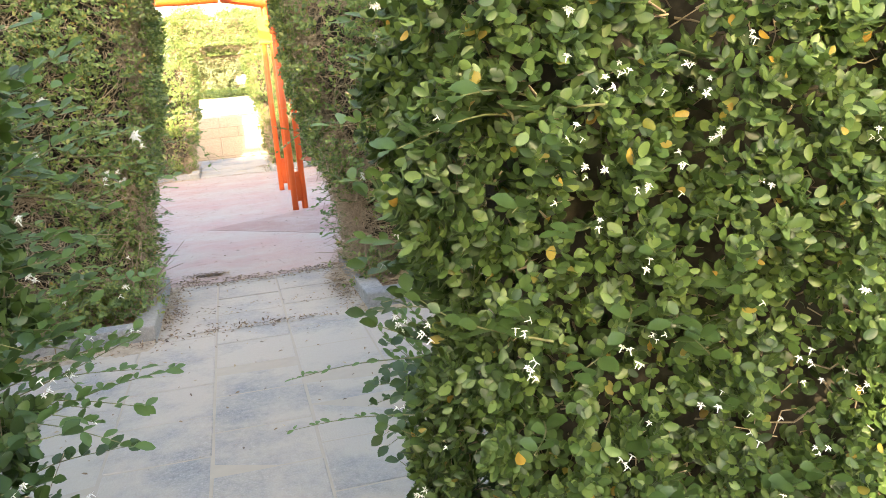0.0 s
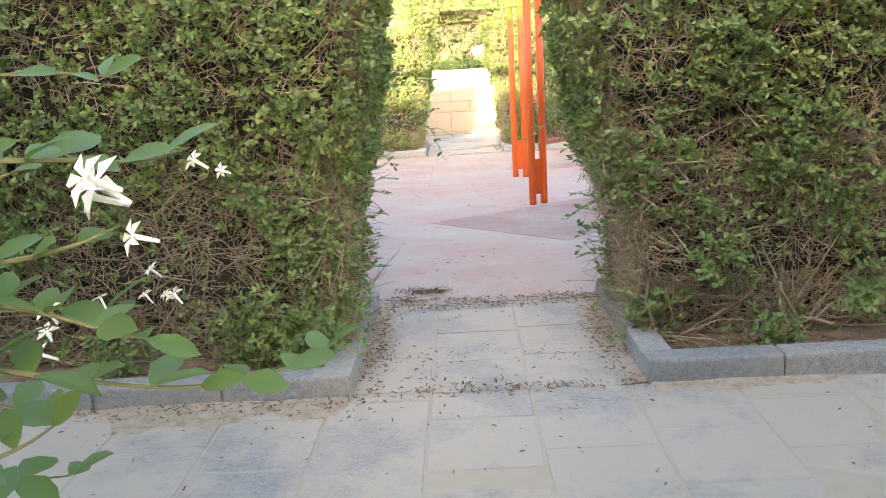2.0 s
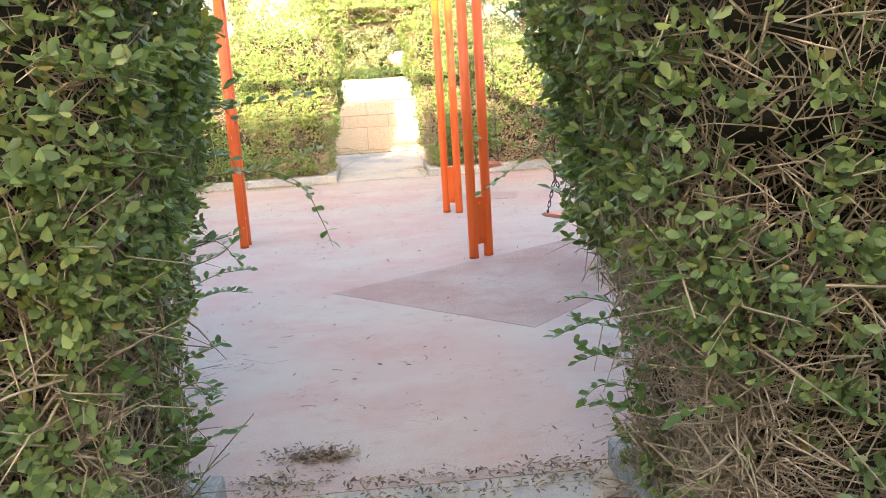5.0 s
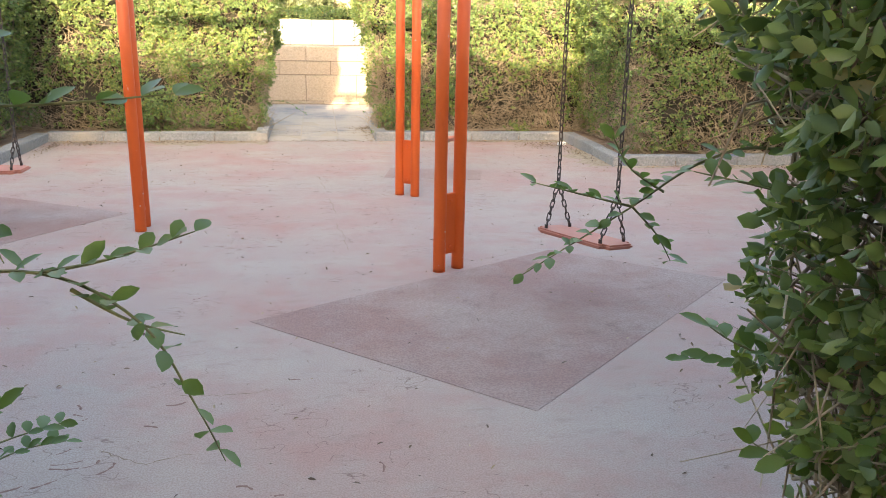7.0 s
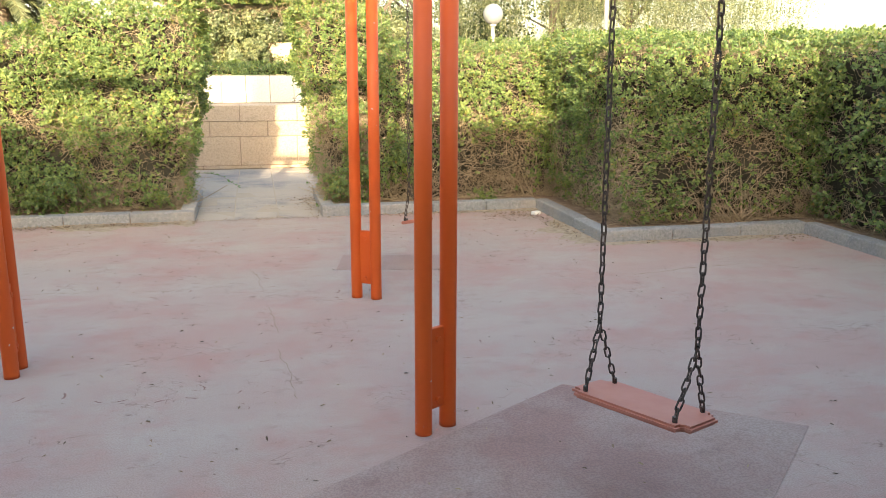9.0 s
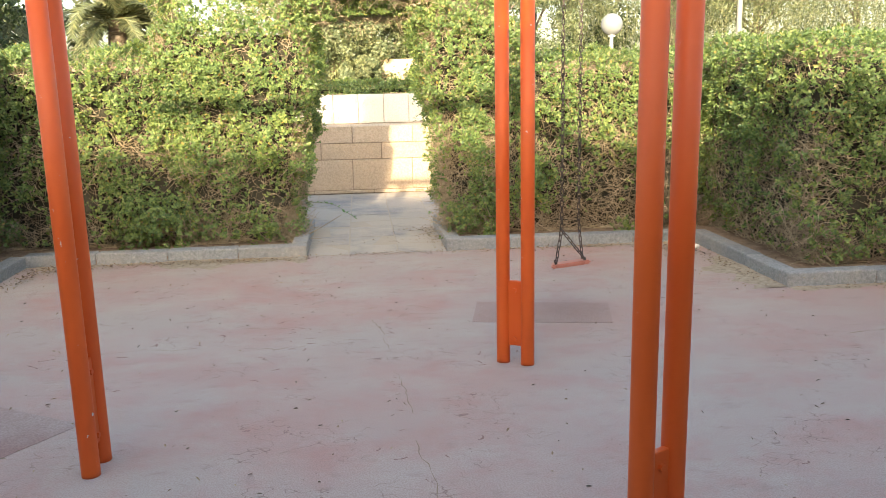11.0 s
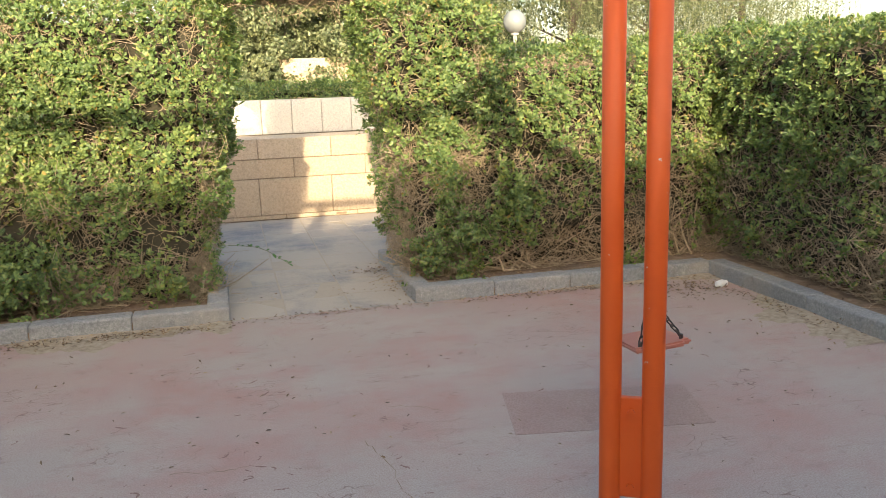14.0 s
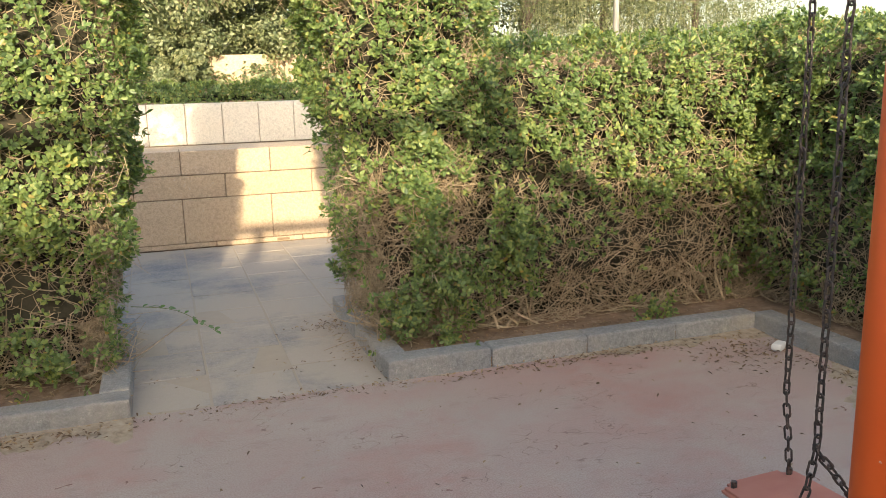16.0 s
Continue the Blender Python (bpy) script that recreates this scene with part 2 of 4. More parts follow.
def leaves_mesh(name, pos, out, size, mat, wide=0.55, lift=0.35, jitter=0.8):
    """Folded leaves at pos that face roughly along out."""
    n = len(pos)
    size = np.broadcast_to(size, (n,)) * RNG.uniform(0.65, 1.25, n)
    nrm = unit(out + jitter * RNG.normal(size=(n, 3)) * 0.6 + np.array((0, 0, lift)))
    d = RNG.normal(size=(n, 3)) + 0.6 * out + np.array((0, 0, 0.35))
    d = unit(d - (d * nrm).sum(1, keepdims=True) * nrm)
    s = np.cross(nrm, d)
    w = wide * 0.5
    shape = [(0, 0, 0), (-w * 0.85, 0.3, 0.1), (-w * 0.95, 0.68, 0.09), (0, 1.0, -0.04), (w * 0.95, 0.68, 0.09), (w * 0.85, 0.3, 0.1)]
    v = np.empty((n, 6, 3), np.float32)
    for k, (a, c, e) in enumerate(shape):
        v[:, k] = pos + size[:, None] * (a * s + c * d + e * nrm)
    i = np.arange(n)[:, None] * 6
    q = np.concatenate([i + np.array([[0, 3, 2, 1]]), i + np.array([[0, 5, 4, 3]])])
    return fast_mesh(name, v.reshape(-1, 3), q, mat)


def sticks_mesh(name, a, c, r, mat):
    """Three-sided sticks from a to c."""
    n = len(a)
    d = unit(c - a)
    u = unit(np.cross(d, RNG.normal(size=(n, 3))))
    w = np.cross(d, u)
    r = np.broadcast_to(r, (n,))[:, None]
    v = np.empty((n, 6, 3), np.float32)
    for k in range(3):
        t = 2 * math.pi * k / 3
        o = math.cos(t) * u + math.sin(t) * w
        v[:, k], v[:, k + 3] = a + r * o, c + 0.6 * r * o
    i = np.arange(n)[:, None] * 6
    q = np.concatenate([i + np.array([[k, (k + 1) % 3, 3 + (k + 1) % 3, 3 + k]]) for k in range(3)])
    return fast_mesh(name, v.reshape(-1, 3), q, mat)


def waves(p, scale, seed):
    """A cheap smooth noise of about -1 to 1 at points p."""
    g = np.random.default_rng(seed)
    t = np.zeros(len(p))
    for k in range(7):
        f = unit(g.normal(size=(1, 3)))[0] * g.uniform(0.6, 1.9) / scale * 2 * math.pi
        t += np.sin(p @ f + g.uniform(0, 6.28))
    return t / 3.2


def on_box(bx, faces, per_m2):
    """Random points on some faces of a box, with their outward directions."""
    x0, x1, y0, y1, z0, z1 = bx
    P, N = [np.zeros((0, 3))], [np.zeros((0, 3))]
    spec = {"x": ((x0, x0), (y0, y1), (z0, z1), (-1, 0, 0)), "X": ((x1, x1), (y0, y1), (z0, z1), (1, 0, 0)), "y": ((x0, x1), (y0, y0), (z0, z1), (0, -1, 0)),
            "Y": ((x0, x1), (y1, y1), (z0, z1), (0, 1, 0)), "Z": ((x0, x1), (y0, y1), (z1, z1), (0, 0, 1)), "z": ((x0, x1), (y0, y1), (z0, z0), (0, 0, -1))}
    for f in faces:
        rx, ry, rz, nn = spec[f]
        area = max(rx[1] - rx[0], 1e-9) ** (nn[0] == 0) * max(ry[1] - ry[0], 1e-9) ** (nn[1] == 0) * max(rz[1] - rz[0], 1e-9) ** (nn[2] == 0)
        n = int(area * per_m2)
        P.append(np.stack([RNG.uniform(*rx, n), RNG.uniform(*ry, n), RNG.uniform(*rz, n)], 1))
        N.append(np.tile(nn, (n, 1)).astype(float))
    return np.concatenate(P), np.concatenate(N)


def rounded(p, bx, r):
    """Pulls points of a box onto its rounded form; gives the outward directions too."""
    lo = np.array((bx[0] + r, bx[2] + r, bx[4]))
    hi = np.array((bx[1] - r, bx[3] - r, bx[5] - r))
    core = np.clip(p, lo, np.maximum(hi, lo))
    d = unit(p - core)
    return core + d * r, d


def rosettes_mesh(name, pos, axis, size, mat, wide=0.55, each=6):
    """Leaves that stand in whorls on the twig ends, like small rosettes."""
    n = len(pos)
    u = unit(np.cross(axis, RNG.normal(size=(n, 3))))
    w = np.cross(axis, u)
    turn = RNG.uniform(0, 6.28, n)
    V, k6 = [], 0
    hw = wide * 0.5
    shape = [(0, 0, 0), (-hw * 0.8, 0.36, 0.07), (-hw * 0.95, 0.72, 0.05), (0, 1.0, -0.07), (hw * 0.95, 0.72, 0.05), (hw * 0.8, 0.36, 0.07)]
    quads = [(0, 3, 2, 1), (0, 5, 4, 3)]
    if wide > 0.6:
        shape = [(0, 0, 0), (0, 0.42, -0.02), (0, 0.7, -0.06), (0, 1.0, -0.12)] + [(sg * hw * w, y, z) for sg in (-1, 1) for w, y, z in ((0.6, 0.14, 0.05), (0.98, 0.42, 0.09), (0.9, 0.7, 0.05), (0.5, 0.92, -0.05))]
        quads = [(0, 1, 5, 4), (1, 2, 6, 5), (2, 3, 7, 6), (0, 8, 9, 1), (1, 9, 10, 2), (2, 10, 11, 3)]
    for k in range(each):
        a = turn + 2 * math.pi * k / each + RNG.normal(size=n) * 0.35
        rad = np.cos(a)[:, None] * u + np.sin(a)[:, None] * w
        tilt = (RNG.uniform(0.6, 1.5, n))[:, None]
        d = np.cos(tilt) * axis + np.sin(tilt) * rad
        s = np.cross(axis, rad)
        nn = np.cross(s, d)
        sz = (size * RNG.uniform(0.55, 1.2, n))[:, None]
        b = pos + axis * (RNG.uniform(-0.6, 0.5, n)[:, None] * size)
        v = np.empty((n, len(shape), 3), np.float32)
        for q, (x, y, z) in enumerate(shape):
            v[:, q] = b + sz * (x * s + y * d + z * nn)
        V.append(v)
    V = np.concatenate(V)
    i = np.arange(len(V))[:, None] * len(shape)
    q = np.concatenate([i + np.array([f]) for f in quads])
    return fast_mesh(name, V.reshape(-1, 3), q, mat)


def hedge(label, boxes, leaf=0.03, density=900, bare=0.35, mat=LEAF, twigs=1200, seed=1, bulge=0.05, base=0.06, group="clipped hedges", wide=0.55, flare=0.17, thin=0.75, twig_len=(0.08, 0.3), lush=(), roots=0.0):
    """A clipped hedge of boxes ((x0,x1,y0,y1,z0,z1), faces): near-black shade core, bent twigs, woody stems and leaf
    rosettes.
    density: rosettes to the square metre. bare: how bare it is near the ground. flare: how far it overhangs with
    height.
    lush: spots (x, y, z, radius) of fresh growth. roots: woody stools to the metre along its foot."""
    h = thing("hedge", label, "hedge", group)
    h.location = ((boxes[0][0][0] + boxes[0][0][1]) / 2, (boxes[0][0][2] + boxes[0][0][3]) / 2, base)
    shift = np.array(h.location)
    core = bmesh.new()
    LP, LN, TA, TC, TR = [], [], [], [], []
    flatten = np.array((1.0, 1.0, 0.0))

    def lean(p, d, z0):
        return p + d * flatten * (flare * np.maximum(np.clip(p[:, 2], 0.0, 1.6) - 0.8, -0.4) * (z0 < 0.3))[:, None]

    for bx, faces, *few in boxes:
        x0, x1, y0, y1, z0, z1 = bx
        share = few[0] if few else 1.0
        inset = 0.14
        # dark boxes paint the inner shade; unseen tops get them to stop the sun
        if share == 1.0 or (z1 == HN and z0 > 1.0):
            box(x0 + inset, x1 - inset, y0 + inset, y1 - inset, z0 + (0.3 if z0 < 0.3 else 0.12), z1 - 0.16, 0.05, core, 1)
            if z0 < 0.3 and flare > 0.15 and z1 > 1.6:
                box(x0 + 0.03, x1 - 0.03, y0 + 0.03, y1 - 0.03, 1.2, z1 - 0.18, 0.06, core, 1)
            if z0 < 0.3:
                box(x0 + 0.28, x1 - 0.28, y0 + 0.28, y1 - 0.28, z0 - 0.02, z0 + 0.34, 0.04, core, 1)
        p, nn = on_box(bx, faces, density * share)
        p, d = rounded(p, bx, 0.14)
        tuft = waves(p, 0.6, seed) * 0.6 + waves(p, 0.22, seed + 1) * 0.55
        keep = RNG.random(len(p)) < np.clip(thin + 0.6 * tuft, 0.08, 1.0)
        if z0 < 0.3:
            low = bare * np.clip(1.25 - (p[:, 2] - z0) / 0.95 + 0.6 * waves(p, 0.8, seed + 2), 0, 1)
            keep &= (RNG.random(len(p)) > low) & (p[:, 2] - z0 > 0.06)
        p, d, tuft = p[keep], d[keep], tuft[keep]
        p = lean(p, d, z0) + d * (bulge * tuft + 0.015 - np.abs(RNG.normal(size=len(p))) * 0.045)[:, None]
        LP.append(p), LN.append(unit(1.0 * d + 0.38 * RNG.normal(size=p.shape) + np.array((0, 0, 0.6))))
        for zone, much in (((z0, z1), twigs), ((z0, min(z1, z0 + 1.0)), twigs * bare * 1.0 if z0 < 0.3 else 0)):
            much = much * share
            q, _ = on_box((x0, x1, y0, y1, *zone), [f for f in faces if f in "xXyY" or zone[1] == z1], much)
            if not len(q):
                continue
            q, d = rounded(q, bx, 0.14)
            q = lean(q, d, z0) + d * (bulge * (waves(q, 0.6, seed) * 0.6))[:, None]
            a = q - d * RNG.uniform(0.04, 0.19, (len(q), 1)) - np.array((0, 0, 0.04))
            way = unit(RNG.normal(size=(len(q), 3)) * np.array((1, 1, 0.75)) + np.array((0, 0, 0.35)) + 0.25 * d)
            woody = 1.25 if zone[1] < z1 else 1.0
            ln = RNG.uniform(*twig_len, (len(q), 1)) * woody
            m = a + way * ln * 0.5
            c = m + unit(way + 0.55 * RNG.normal(size=way.shape)) * ln * 0.5
            for e in (m, c):
                e -= d * np.maximum(((e - q) * d).sum(1) + 0.02, 0.0)[:, None]
            for e in (a, m, c):
                e[:, 2] = np.maximum(e[:, 2], base + 0.01)
            r = RNG.uniform(0.0014, 0.004, len(q)) * woody
            TA += [a, m]
            TC += [m, c]
            TR += [r, r * 0.7]
        if z0 < 0.3:
            side = [f for f in faces if f in "xXyY"]
            q, _ = on_box((x0, x1, y0, y1, 0, 0.5), side, 80)
            q, d = rounded(q, (x0, x1, y0, y1, 0, 0.9), 0.14)
            q = lean(q, d, z0)
            a = q - d * RNG.uniform(0.08, 0.3, (len(q), 1))
            a[:, 2] = base - 0.02
            way = unit(RNG.normal(size=(len(q), 3)) * np.array((1, 1, 0.4)) + np.array((0, 0, 0.6)))
            m = a + way * RNG.uniform(0.12, 0.3, (len(q), 1))
            c = m + unit(way + 0.5 * RNG.normal(size=way.shape)) * RNG.uniform(0.12, 0.3, (len(q), 1))
            for e in (m, c):
                e -= d * np.maximum(((e - q) * d).sum(1) + 0.04, 0.0)[:, None]
                e[:, 2] = np.maximum(e[:, 2], base + 0.02)
            r = RNG.uniform(0.003, 0.009, len(q))
            TA += [a, m]
            TC += [m, c]
            TR += [r, r * 0.7]
            foot, fd = on_box((x0 + 0.2, x1 - 0.2, y0, y1, 0, 1.0), [f for f in side if f in "yY"], roots * share)
            for f, o in zip(foot, fd):
                along = np.array((-o[1], o[0], 0.0))
                stool = f - o * RNG.uniform(0.08, 0.2)
                stool[2] = base - 0.01
                n = int(RNG.integers(6, 13))
                fan = RNG.uniform(-1.1, 1.1, (n, 1))
                way = unit(np.sin(fan) * along + np.cos(fan) * np.array((0, 0, 1.0)) + o * RNG.uniform(-0.2, 0.25, (n, 1)) + 0.25 * RNG.normal(size=(n, 3)))
                a = stool + along * RNG.normal(size=(n, 1)) * 0.09
                ln = RNG.uniform(0.25, 0.6, (n, 1))
                m = a + way * ln * 0.5
                c = m + unit(way + 0.35 * RNG.normal(size=way.shape) + np.array((0, 0, 0.3))) * ln * 0.5
                r = RNG.uniform(0.005, 0.013, n)
                TA += [a, m]
                TC += [m, c]
                TR += [r, r * 0.65]
                n = int(RNG.integers(1, 4))
                sweep = unit(along * RNG.choice((-1.0, 1.0), (n, 1)) + o * RNG.uniform(-0.3, 0.2, (n, 1)) + np.array((0, 0, 0.12)))
                a = np.tile(stool, (n, 1)) + np.array((0, 0, 0.02))
                m = a + sweep * RNG.uniform(0.06, 0.14, (n, 1)) + np.array((0, 0, 0.05))
                c = m + sweep * RNG.uniform(0.05, 0.14, (n, 1)) - np.array((0, 0, 0.05))
                r = RNG.uniform(0.008, 0.017, n)
                TA += [a, m]
                TC += [m, c]
                TR += [r, r * 0.7]
    for x, y, z, radius in lush:
        n = int(230 * (radius / 0.2) ** 2)
        d = RNG.normal(size=(n, 3)) * np.array((0.75, 0.4, 0.6))
        p = np.array((x, y, z)) + d * radius * (1.0 + 0.5 * waves(d, 0.9, seed + 5))[:, None]
        d = unit(d - np.array((0, 0.6, 0)))
        p[:, 2] = np.maximum(p[:, 2], base + 0.02)
        LP.append(p), LN.append(unit(d + np.array((0, 0, 0.7))))
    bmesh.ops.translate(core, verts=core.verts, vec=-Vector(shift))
    part("shade_core", core, CORE, h)
    tagged(part("foliage", rosettes_mesh("foliage", np.concatenate(LP) - shift, np.concatenate(LN), leaf, mat, wide), mat, h), kind="stuff")
    tagged(part("twig_mass", sticks_mesh("twig_mass", np.concatenate(TA) - shift, np.concatenate(TC) - shift, np.concatenate(TR), TWIG), TWIG, h), kind="stuff")
    return h


def leaf_blade(length, mat, wide=0.55):
    """One leaf as a small mesh that others share."""
    bm = bmesh.new()
    rows = [(0.0, 0.04), (0.2, 0.62), (0.5, 1.0), (0.8, 0.7), (1.0, 0.03)]
    vs = []
    for t, w in rows:
        dz = -0.16 * t * t * length
        ww = w * wide * length / 2
        vs.append([bm.verts.new((-ww, t * length, dz + 0.22 * ww)), bm.verts.new((0, t * length, dz)), bm.verts.new((ww, t * length, dz + 0.22 * ww))])
    for a, c in zip(vs, vs[1:]):
        for k in range(2):
            bm.faces.new((a[k], a[k + 1], c[k + 1], c[k]))
    me = mesh_of(bm, "leaf", mat)
    for p in me.polygons:
        p.use_smooth = True
    return me


LEAF_SPRIG = leaf_material("sprig_leaf", [(0.0, (0.075, 0.15, 0.045)), (1.0, (0.17, 0.28, 0.08))], 0.4, False)
BLADES = [leaf_blade(0.05, LEAF_SPRIG, 0.55), leaf_blade(0.042, LEAF_SPRIG, 0.6), leaf_blade(0.058, LEAF_SPRIG, 0.5)]
BLADES_BRIGHT = [leaf_blade(0.046, LEAF_FLOWERING, 0.7), leaf_blade(0.038, LEAF_FLOWERING, 0.75)]


def sprig(host, points, step=0.035, blades=BLADES, radius=0.0022, scale=1.0):
    """A long shoot of a hedge with paired leaves along it."""
    o = host.location
    pts = [Vector(p) - o for p in points]
    fine = []
    for i in range(len(pts) - 1):
        p0, p1, p2, p3 = pts[max(i - 1, 0)], pts[i], pts[i + 1], pts[min(i + 2, len(pts) - 1)]
        for k in range(6):
            t = k / 6
            fine.append(0.5 * ((2 * p1) + (p2 - p0) * t + (2 * p0 - 5 * p1 + 4 * p2 - p3) * t * t + (3 * p1 - p0 - 3 * p2 + p3) * t ** 3))
    fine.append(pts[-1])
    s = part("sprig", tube(fine, [radius * (1.3 - i / len(fine)) for i in range(len(fine))], 5), STEM, host, "long leafy shoot")
    run, side = 0.0, 1
    for a, c in zip(fine, fine[1:]):
        run += (c - a).length
        if run < step:
            continue
        run = 0.0
        d = (c - a).normalized()
        for sgn in (1, -1):
            if random.random() < 0.12:
                continue
            lf = new("leaf", random.choice(blades))
            lf.parent = s
            across = d.cross(Vector((0, 0, 1))).normalized() * sgn
            y = (d * random.uniform(0.3, 0.9) + across * random.uniform(0.5, 1.0) + Vector((0, 0, random.uniform(-0.1, 0.8)))).normalized()
            z = (Vector((random.uniform(-0.5, 0.5), random.uniform(-0.9, 0.1), 1)) - y * 0.0).normalized()
            x = y.cross(z).normalized()
            z = x.cross(y)
            m = Matrix((x, y, z)).transposed().to_4x4()
            m.translation = c
            lf.matrix_basis = m @ Matrix.Scale(scale * random.uniform(0.75, 1.15), 4)
    return s


# ---- ground and playground floor ----
bm = bmesh.new()
bmesh.ops.create_grid(bm, x_segments=40, y_segments=40, size=1500)
bmesh.ops.translate(bm, verts=bm.verts, vec=(0, 0, -0.03))
tagged(part("ground", bm, SOIL), "dry sandy park soil reaching to the horizon", "ground", kind="structure")

Y0, Y1 = 1.70, 10.24
YK = 0.29
YA, YB = 3.55, 8.47
XI, XO = 2.80, 4.80
XIL, XOL = -3.15, -5.0
XL, XR = -0.735, 0.615


def flat(points, z0, z1):
    bm = bmesh.new()
    top = [bm.verts.new((x, y, z1)) for x, y in points]
    low = [bm.verts.new((x, y, z0)) for x, y in points]
    bm.faces.new(top)
    bm.faces.new(low[::-1])
    for i in range(len(points)):
        j = (i + 1) % len(points)
        bm.faces.new((top[j], top[i], low[i], low[j]))
    bmesh.ops.recalc_face_normals(bm, faces=bm.faces[:])
    return bm


PLAN = [(XIL, Y0), (XI, Y0), (XI, YA), (XO, YA), (XO, YB), (XI, YB), (XI, Y1), (XIL, Y1), (XIL, 8.78), (XOL, 8.78), (XOL, YA), (XIL, YA)]
tagged(part("floor", flat(PLAN, -0.025, 0.0), RUBBER), "faded pink and grey rubber playground floor", "floor", kind="structure")

for label, pts in (("dark mauve coarse rubber patch under a swing", [(-0.50, 4.38), (0.65, 3.32), (2.18, 4.82), (1.30, 5.5)]),
                   ("small mauve rubber patch under a swing", [(0.43, 8.0), (1.30, 7.84), (1.41, 8.29), (0.53, 8.47)]),
                   ("mauve rubber patch under a swing beside the post", [(-1.56, 6.70), (-2.14, 5.9), (-3.3, 5.9), (-3.3, 7.4), (-2.6, 7.3)])):
    tagged(part("rubber_patch", flat(pts, 0.0003, 0.0022), WORN_RUBBER if "small" in label else MAT_RUBBER), label, "floor patch", "rubber patches", "structure")

# ---- paving ----
PITCH = 0.443


def slab_mesh(w, d):
    return mesh_of(box(-w / 2, w / 2, -d / 2, d / 2, -0.03, 0, 0.006, None, 1), "slab", SLAB)


SLABS = {}


def pave(label, x0, x1, y0, y1, xa, ya, near, stagger=0.0):
    """Paving of concrete slabs: near ones are parts, the rest is one mesh."""
    base = tagged(part("pavement", flat([(x0, y0), (x1, y0), (x1, y1), (x0, y1)], -0.028, -0.003), JOINT), label, "pavement", kind="structure")
    rest = bmesh.new()
    i0, i1 = math.floor((x0 - xa) / PITCH), math.ceil((x1 - xa) / PITCH)
    j0, j1 = math.floor((y0 - ya) / PITCH) - 1, math.ceil((y1 - ya) / PITCH) + 1
    for i in range(i0, i1):
        for j in range(j0, j1):
            a, c = max(xa + i * PITCH, x0), min(xa + (i + 1) * PITCH, x1)
            off = stagger * ((i * 7) % 5 - 2) / 2
            e, f = max(ya + j * PITCH + off, y0), min(ya + (j + 1) * PITCH + off, y1)
            if c - a < 0.06 or f - e < 0.06:
                continue
            g = 0.003
            if near[0] < (a + c) / 2 < near[1]:
                key = (round(c - a, 3), round(f - e, 3))
                if key not in SLABS:
                    SLABS[key] = slab_mesh(key[0] - 2 * g, key[1] - 2 * g)
                s = new("slab", SLABS[key])
                s.parent = base
                s.matrix_basis = pose((a + c) / 2, (e + f) / 2, random.uniform(-0.003, 0.002), random.uniform(-0.25, 0.25), random.uniform(-0.25, 0.25), random.uniform(-0.3, 0.3))
            else:
                box(a + g, c - g, e + g, f - g, -0.03, random.uniform(-0.003, 0.002), 0, rest)
    if rest.verts:
        tagged(part("slab_paving", rest, SLAB, base), kind="stuff")
    return base


pave("grey concrete slab paving between the hedges", -9, 9, -2.65, YK, -0.365, -0.74, (-2.8, 2.8), 0.14)
pave("sand-covered concrete slab path into the playground", XL, XR, YK, Y0, -0.365, YK, (-2, 2), 0.05)
pave("grey concrete slab path out of the playground", XL - 0.02, XR - 0.10, Y1, 11.65, -0.375, Y1, (-2, 2), 0.05)
pave("grey concrete slab paving along the stone wall", -9, 9, 11.65, 14.29, -0.375, 11.65, (-1.6, 1.7), 0.1)
pave("concrete slab paving at the start between flowering hedges", -0.8, 0.65, -7.5, -2.65, -0.365, -0.74 - PITCH * 15, (-2, 2), 0.1)

# ---- kerbs and planting beds ----
KW, KH = 0.13, 0.105
KMESH = {}


def kerb_run(x0, y0, x1, y1, host):
    """A line of kerb stones from one corner to another, on the left of the way."""
    d = Vector((x1 - x0, y1 - y0, 0))
    over = d.normalized() * 0.014
    x0, y0, d = x0 - over.x, y0 - over.y, d + 2 * over
    n = max(1, round(d.length / 0.585))
    for i in range(n):
        ln = round(d.length / n, 3)
        if ln not in KMESH:
            KMESH[ln] = mesh_of(box(0.002, ln - 0.002, -0.012, KW, -0.08, KH, 0.014, None, 2), "kerb_stone", KERB)
        k = new("kerb_stone", KMESH[ln])
        k.parent = host
        p = Vector((x0, y0, 0)) + d * (i / n)
        k.matrix_basis = pose(p.x, p.y, random.uniform(-0.006, 0.006), random.uniform(-0.8, 0.8), 0, math.degrees(math.atan2(d.y, d.x)) + random.uniform(-0.3, 0.3))


def bed(label, pts, kerbs, hole=None):
    """A soil bed with kerb stones along some of its edges."""
    host = tagged(part("planting_bed", flat(pts, -0.027, 0.055), SOIL), label, "planting bed", "planting beds", "structure")
    for a, c in kerbs:
        kerb_run(*a, *c, host)
    return host


W = 9.0
bed("soil bed with grey kerb stones under a hedge", [(-W, YK), (XL, YK), (XL, Y0), (XIL, Y0), (XIL, YA), (XOL, YA), (-W, YA)],
    [((-6.0, YK), (XL, YK)), ((XL, YK + KW), (XL, Y0)), ((XL - KW, Y0), (XIL, Y0)), ((XIL, Y0 - KW), (XIL, YA)), ((XIL - KW, YA), (XOL, YA))])
bed("soil bed with grey kerb stones and leaf litter under a hedge", [(XR, YK), (W, YK), (W, YA), (XO, YA), (XI, YA), (XI, Y0), (XR, Y0)],
    [((XR, YK), (6.0, YK)), ((XI, Y0), (XR + KW, Y0)), ((XR, Y0), (XR, YK + KW)), ((XO, YA), (XI + KW, YA)), ((XI, YA), (XI, Y0 + KW))])
